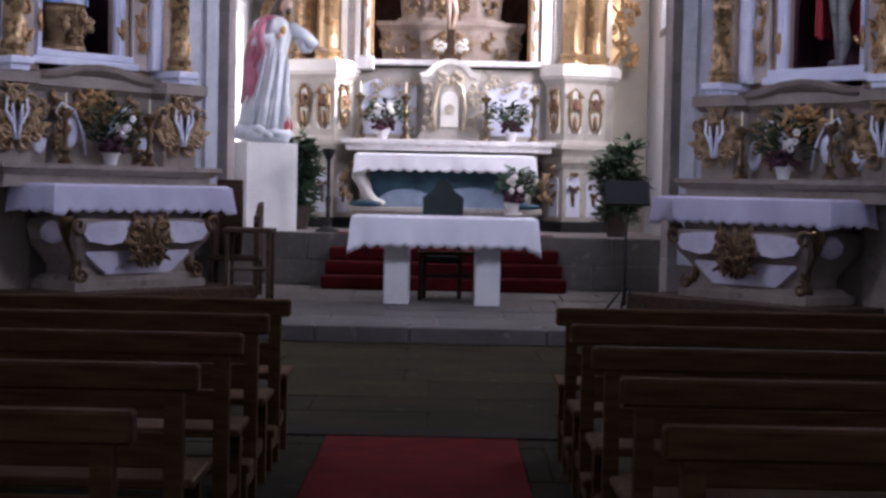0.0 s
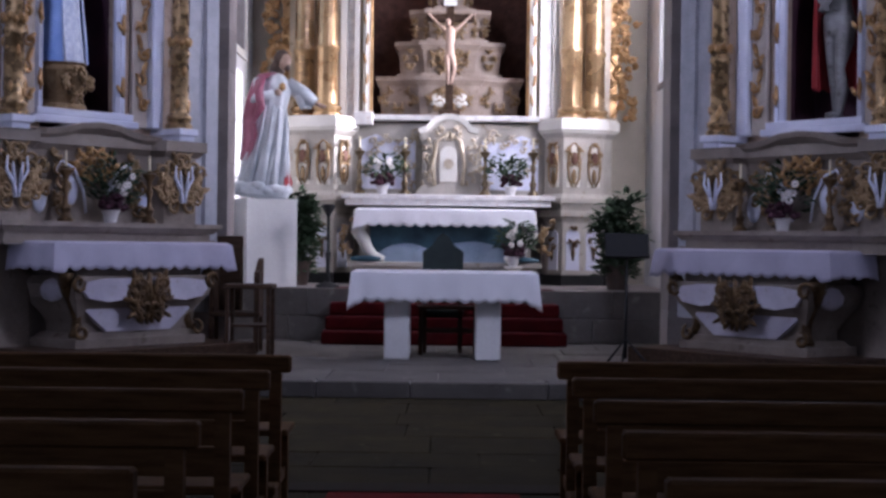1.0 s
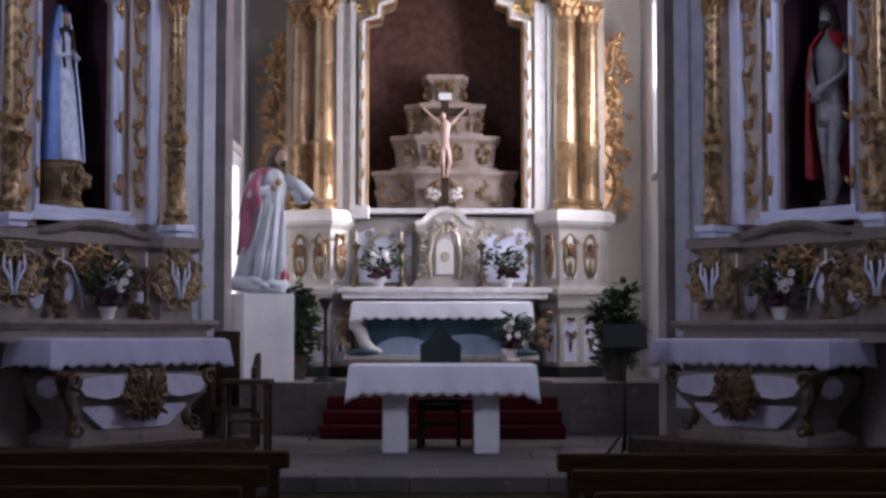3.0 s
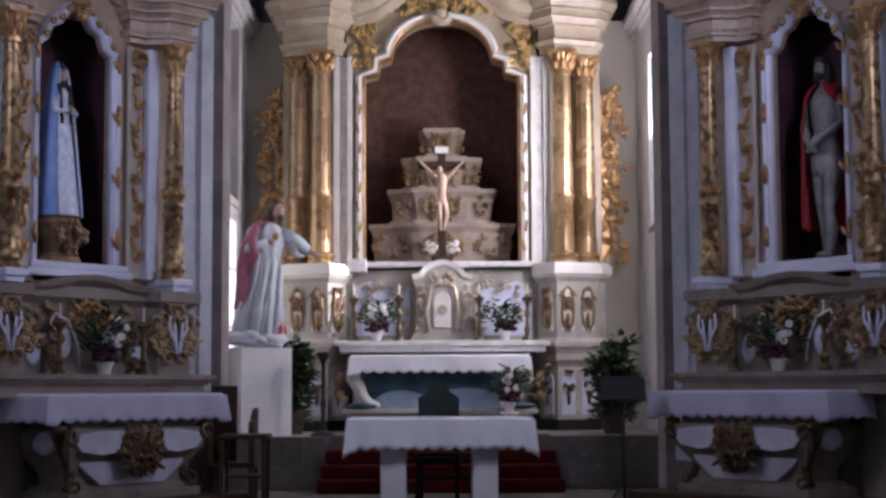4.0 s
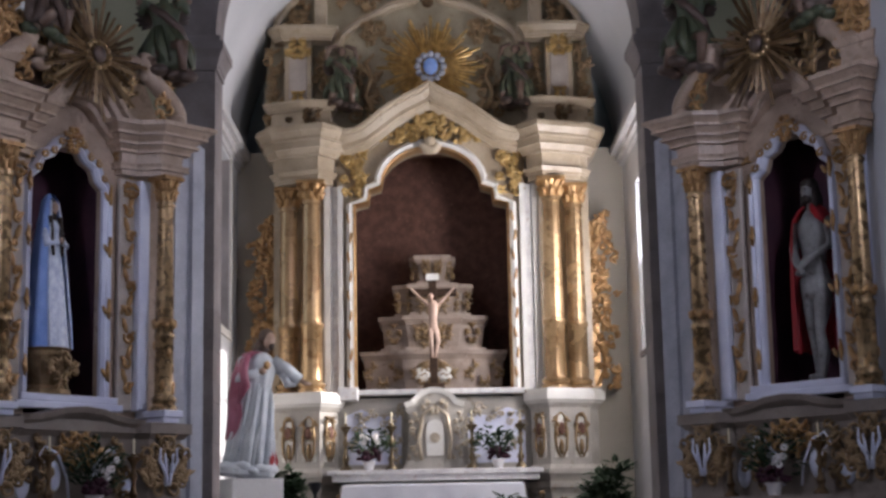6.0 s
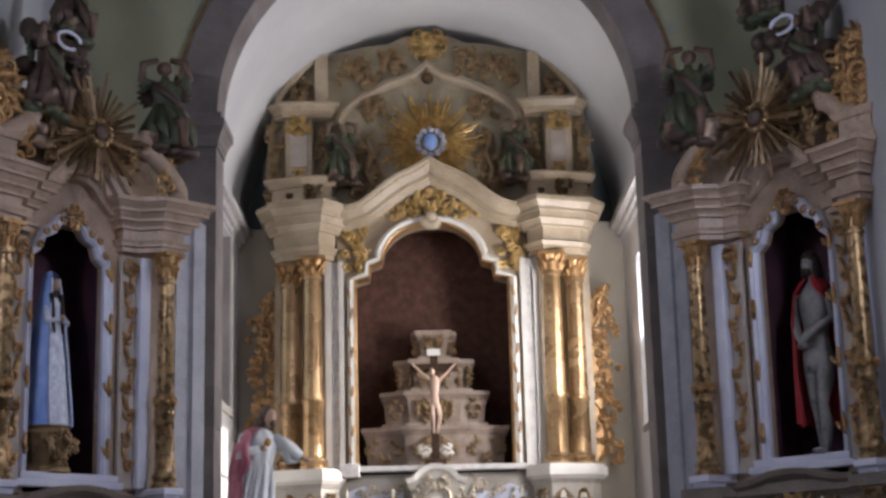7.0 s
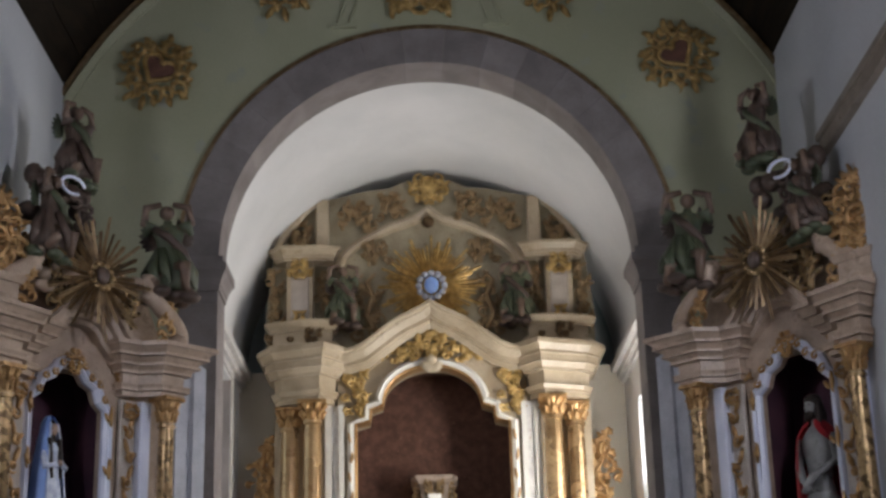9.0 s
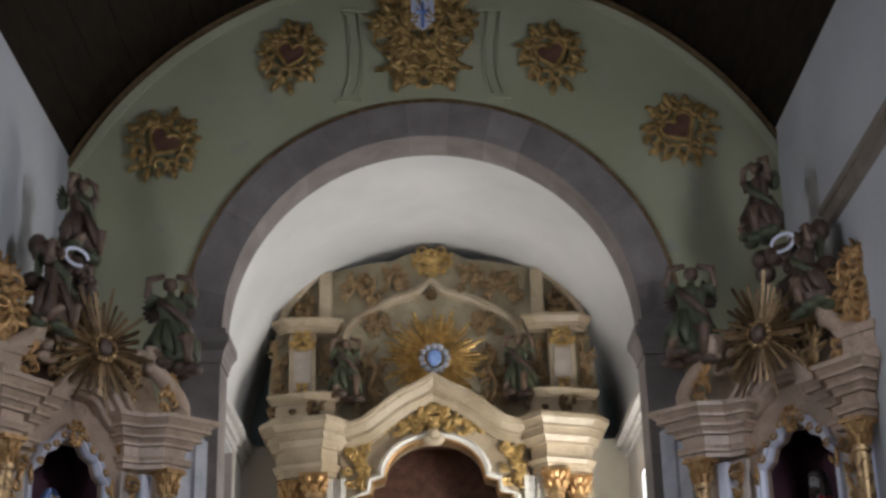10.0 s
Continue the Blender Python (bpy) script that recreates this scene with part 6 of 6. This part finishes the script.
def flower_vase(w, h, seed, label):
    v = thing("flower_vase", 0, 0, 0, label=label, category="flowers", group="altar flowers")
    part("pot", lathe(B(), [(0.06, 0), (0.085, 0.1), (0.1, 0.12), (0.1, 0.135), (0.08, 0.135)], 0, 0, 18), M_POT, v, smooth=True)
    g = B()
    rng = random.Random(seed)
    foliage(g, 0.04, 0.05, 0.3, w, h, 130, seed, 0.14)
    for i in range(12):
        a = rng.uniform(0, 6.28)
        tube(g, [(0, 0, 0.1), (0.05 * math.cos(a), 0.05 * math.sin(a), 0.25), (w * 0.4 * math.cos(a), w * 0.3 * math.sin(a), 0.2 + h * rng.uniform(0.3, 0.8))], 0.006, 4)
    part("foliage", g, M_LEAF, v, "dark green leaves")
    g = B()
    for i in range(46):
        a, q = rng.uniform(0, 6.28), rng.random() ** 0.5
        blob(g, (0.16 * q * math.cos(a), -0.05 + 0.12 * q * math.sin(a), 0.15 + 0.16 * rng.random()), 0.04, 0.04, 0.035, 0, 1)
    part("wine_bloom", g, M_WINE, v, "dark wine-red blooms")
    g = B()
    for i in range(7):
        px, py, pz = rng.uniform(-0.14, 0.14), rng.uniform(-0.2, -0.1), 0.3 + rng.uniform(0, 0.2)
        for j in range(6):
            a = j * 1.047
            blob(g, (px + 0.025 * math.cos(a), py - 0.01, pz + 0.025 * math.sin(a)), 0.02, 0.012, 0.02, 0, 1)
    part("white_bloom", g, M_BLOOM, v, "white blossoms")
    return v


f0 = flower_vase(0.46, 0.42, 5, "white pot of dark red and white flowers with ferns")
f0.matrix_basis = pose(-0.97, MY - 0.52, 2.152)
copy_thing(f0, pose(0.92, MY - 0.52, 2.152, 0, 0, 150))
f1 = flower_vase(0.5, 0.6, 9, "white pot of tall greenery with white and wine flowers")
f1.matrix_basis = LEFT @ pose(0.08, -0.42, 1.622)
copy_thing(f1, RIGHT @ pose(-0.12, -0.42, 1.622, 0, 0, 40))
f2 = flower_vase(0.36, 0.5, 14, "white pot of mixed greenery beside the main altar")
f2.matrix_basis = pose(0.92, 21.3, PRES + 0.3)
tagged(part("plant_stool", lathe(B(), [(0.12, 0), (0.12, 0.02), (0.05, 0.06), (0.05, 0.24), (0.13, 0.27), (0.13, 0.298)], 0, 0, 16), M_IVORY), "small round white flower stand", "stand").matrix_basis = pose(0.92, 21.3, PRES)


def potted_plant(x, y, z, h, w, seed, label):
    p = thing("potted_plant", x, y, z, label=label, category="plant", group="potted plants")
    part("pot", lathe(B(), [(0.13, z), (0.18, z + 0.28), (0.2, z + 0.3), (0.2, z + 0.34), (0.17, z + 0.34)], x, y, 20), M_CLAY, p, smooth=True)
    g = B()
    rng = random.Random(seed)
    for i in range(34):
        a, q = rng.uniform(0, 6.28), rng.uniform(0.3, 1)
        hh = h * rng.uniform(0.3, 1.0)
        tip = Vector((x + w * q * math.cos(a), y + w * 0.7 * q * math.sin(a), z + hh))
        mid_ = Vector((x + w * 0.3 * q * math.cos(a), y + w * 0.3 * q * math.sin(a), z + hh * 0.7))
        tube(g, [(x, y, z + 0.3), mid_, tip], [0.01, 0.007, 0.004], 4)
        foliage(g, tip.x, tip.y, tip.z - 0.2, 0.2, 0.34, 14, seed * 50 + i, 0.2)
        foliage(g, mid_.x, mid_.y, mid_.z - 0.1, 0.34, 0.3, 10, seed * 70 + i, 0.19)
    part("foliage", g, M_LEAF, p, "dark green arching leaves")
    return p


potted_plant(2.32, 20.85, PRES, 1.3, 0.21, 3, "tall dark green leafy plant in a dark pot")
potted_plant(-2.1, 21.5, PRES, 1.35, 0.14, 6, "tall leafy plant behind the statue pedestal")

# ---------------------------------------------------------------- furniture of the sanctuary
cs = thing("candle_stand", -1.6, 20.45, PRES, label="tall black floor candle stand with an empty cup", category="candle stand")
part("stem", lathe(B(), [(0.17, PRES), (0.16, PRES + 0.03), (0.04, PRES + 0.08), (0.025, PRES + 0.3), (0.04, PRES + 0.45), (0.022, PRES + 0.5), (0.022, PRES + 0.95), (0.06, PRES + 1.02), (0.09, PRES + 1.08), (0.09, PRES + 1.11), (0.04, PRES + 1.12)], -1.6, 20.45, 18), M_BLACK, cs, smooth=True)

ls = thing("music_stand", 1.95, 16.6, PLAT, label="black folding reading stand with a tilted desk", category="music stand")
bm = B()
tube(bm, [(1.95, 16.6, PLAT + 0.06), (1.95, 16.6, 1.4)], 0.017, 8)
part("pole", bm, M_BLACK, ls)
for i in range(3):
    a = radians(90 + 120 * i)
    part("leg", tube(B(), [(1.95, 16.6, PLAT + 0.28), (1.95 + 0.26 * math.cos(a), 16.6 + 0.26 * math.sin(a), PLAT + 0.012)], 0.012, 6), M_BLACK, ls)
bm = B()
box(bm, -0.24, 0.24, -0.01, 0.01, -0.14, 0.14, 0.004)
box(bm, -0.24, 0.24, -0.06, -0.01, -0.14, -0.12)
part("desk", bm, M_BLACK, ls, space=Matrix.Translation((1.95, 16.58, 1.44)) @ Matrix.Rotation(radians(-18), 4, "X"))

ch = thing("padded_chair", -0.05, 17.95, PLAT, label="dark green padded chair with peaked back behind the table", category="chair")
bm = B()
prism(bm, [(-0.28, 0.75), (0.18, 0.75), (0.19, 1.34), (0.08, 1.42), (0.02, 1.52), (-0.05, 1.57), (-0.12, 1.52), (-0.18, 1.42), (-0.29, 1.34)], 17.92, 18.02, "y")
part("backrest", bm, M_GREENFAB, ch)
part("seat", box(B(), -0.30, 0.2, 18.02, 18.5, 0.56, 0.66, 0.02), M_GREENFAB, ch)
for x in (-0.26, 0.16):
    for y0, z1 in ((17.95, 0.76), (18.44, 0.56)):
        part("leg", box(B(), x - 0.025, x + 0.025, y0 - 0.025, y0 + 0.025, PLAT, z1), M_DARKWOOD, ch)
kn = thing("kneeling_bench", 0.02, 17.6, PLAT, label="low dark wooden bench seen under the table", category="bench")
part("top", box(B(), -0.34, 0.38, 17.56, 17.84, 0.68, 0.72, 0.008), M_DARKWOOD, kn)
for x in (-0.3, 0.34):
    part("leg", box(B(), x - 0.025, x + 0.025, 17.6, 17.8, PLAT, 0.68), M_DARKWOOD, kn)
part("stretcher", box(B(), -0.275, 0.315, 17.68, 17.72, 0.4, 0.46), M_DARKWOOD, kn)

sb = thing("side_stand", -2.16, 16.8, PLAT, label="small dark wooden table with slender legs", category="table")
part("tabletop", box(B(), -2.43, -1.9, 16.55, 17.05, 0.92, 0.97, 0.008), M_DARKWOOD, sb)
for x in (-2.39, -1.94):
    for y in (16.6, 17.0):
        part("leg", box(B(), x - 0.022, x + 0.022, y - 0.022, y + 0.022, PLAT, 0.92), M_DARKWOOD, sb)
part("shelf", box(B(), -2.36, -1.97, 16.63, 16.97, 0.5, 0.53), M_DARKWOOD, sb)
ac = thing("armchair", -2.45, 18.0, PLAT, label="dark wooden armchair with a square back", category="armchair")
part("backrest", box(B(), -2.72, -2.42, 18.02, 18.1, 0.6, 1.5, 0.015), M_DARKWOOD, ac)
part("seat", box(B(), -2.74, -2.16, 17.6, 18.02, 0.56, 0.62, 0.01), M_DARKWOOD, ac)
for y in (17.62, 18.0):
    for x in (-2.72, -2.2):
        part("leg", box(B(), x - 0.03, x + 0.03, y - 0.03, y + 0.02, PLAT, 0.56), M_DARKWOOD, ac)
for x in (-2.72, -2.2):
    part("armrest", prism(B(), [(18.04, 0.6), (18.04, 1.24), (17.9, 1.2), (17.74, 1.1), (17.6, 1.08), (17.58, 1.0), (17.62, 0.94), (17.62, 0.6)], x - 0.03, x + 0.03, "x"), M_DARKWOOD, ac)

# ---------------------------------------------------------------- pews
def pew(length, label):
    p = thing("pew", 0, 0, 0, label=label, category="pew", group="nave pews")
    L = length
    part("top_rail", box(B(), 0, L, -0.03, 0.05, 0.76, 0.85, 0.01), M_PEW, p)
    part("backrest", box(B(), 0.05, L - 0.05, 0.0, 0.025, 0.50, 0.62, 0.005), M_PEW, p)
    part("seat", box(B(), 0.02, L - 0.02, 0.04, 0.42, 0.42, 0.455, 0.008), M_PEW, p)
    part("kneeler", box(B(), 0.04, L - 0.04, -0.32, -0.14, 0.17, 0.21, 0.008), M_PEW, p)
    for x in (0.08, L / 2, L - 0.08):
        part("back_post", box(B(), x - 0.03, x + 0.03, -0.025, 0.035, 0.0, 0.76), M_PEW, p)
        part("front_leg", box(B(), x - 0.03, x + 0.03, 0.34, 0.40, 0.0, 0.42), M_PEW, p)
        part("foot_rail", box(B(), x - 0.025, x + 0.025, -0.32, -0.025, 0.10, 0.17), M_PEW, p)
        part("kneeler_leg", box(B(), x - 0.025, x + 0.025, -0.30, -0.25, 0.0, 0.10), M_PEW, p)
        part("side_rail", box(B(), x - 0.02, x + 0.02, 0.035, 0.34, 0.16, 0.22), M_PEW, p)
    return p


pw = pew(3.7, "dark brown wooden pew with a kneeler")
pw.matrix_basis = pose(-4.51, 7.98, 0)
for y in (7.02, 6.1, 5.03, 3.98):
    copy_thing(pw, pose(-4.51, y, 0))
for y in (7.8, 6.85, 5.86, 4.9, 3.92):
    copy_thing(pw, pose(0.57, y, 0))

cp = part("carpet_runner", box(B(), -0.67, 0.43, -3.5, 8.75, 0.0, 0.012, 0.004), M_RUNNER)
tagged(cp, "deep red carpet runner along the nave aisle", "carpet")
# Thin dark strip across the floor at the runner's end.
structure("trim_floor_beam", box(B(), -4.9, 4.9, 8.82, 9.12, -0.2, 0.008, 0.004), M_CEIL, "dark strip across the nave floor")

# ---------------------------------------------------------------- floor slabs and step stones
def slabs(floor_name, x0, x1, y0, y1, z, w, d, seed, material, skip=None):
    """Rows of stone slabs with open joints, resting in the floor's bed."""
    host = bpy.data.objects[floor_name]
    rng = random.Random(seed)
    y = y0
    while y < y1 - 0.05:
        dd = min(d * rng.uniform(0.85, 1.15), y1 - y)
        if y1 - y - dd < 0.2:
            dd = y1 - y
        x = x0
        while x < x1 - 0.02:
            ww = min(w * rng.uniform(0.7, 1.3), x1 - x)
            if x1 - x - ww < 0.3:
                ww = x1 - x
            if not (skip and skip[0] < y + dd / 2 < skip[1]):
                part("slab", box(B(), x + 0.006, x + ww - 0.006, y + 0.006, y + dd - 0.006, z - 0.03, z + rng.uniform(-0.003, 0.002), 0.004), material, host)
            x += ww
        y += dd


slabs("floor", -4.93, 4.93, 9.13, 14.17, 0.0, 1.15, 0.78, 1, M_DIMFLOOR)
slabs("floor", -4.93, 4.93, 3.2, 8.81, 0.0, 1.25, 0.9, 4, M_DIMFLOOR)
slabs("floor_sanctuary", -4.93, 4.93, 14.46, 20.04, PLAT, 1.2, 0.8, 2, M_SANCTFLOOR)
host = bpy.data.objects["floor_sanctuary"]
xs = [-4.93, -3.6, -2.45, -1.22, -0.33, 0.95, 2.3, 3.6, 4.93]
for a, b in zip(xs, xs[1:]):
    part("step_stone", box(B(), a + 0.006, b - 0.006, 14.2, 14.45, -0.01, PLAT, 0.012), M_SANCTFLOOR, host)
host = bpy.data.objects["floor_presbytery"]
for lo_, hi_, off in ((PLAT, 0.47, 0.0), (0.47, PRES + 0.004, 0.5)):
    x = -3.08
    while x < 3.05:
        w = min(1.0 + off * (x < -3.0) * 0.5, 3.08 - x)
        part("face_stone", box(B(), x + 0.004, x + w - 0.004, 20.02, 20.12, lo_ + 0.004, hi_, 0.006), M_SANCTFLOOR, host)
        x += w
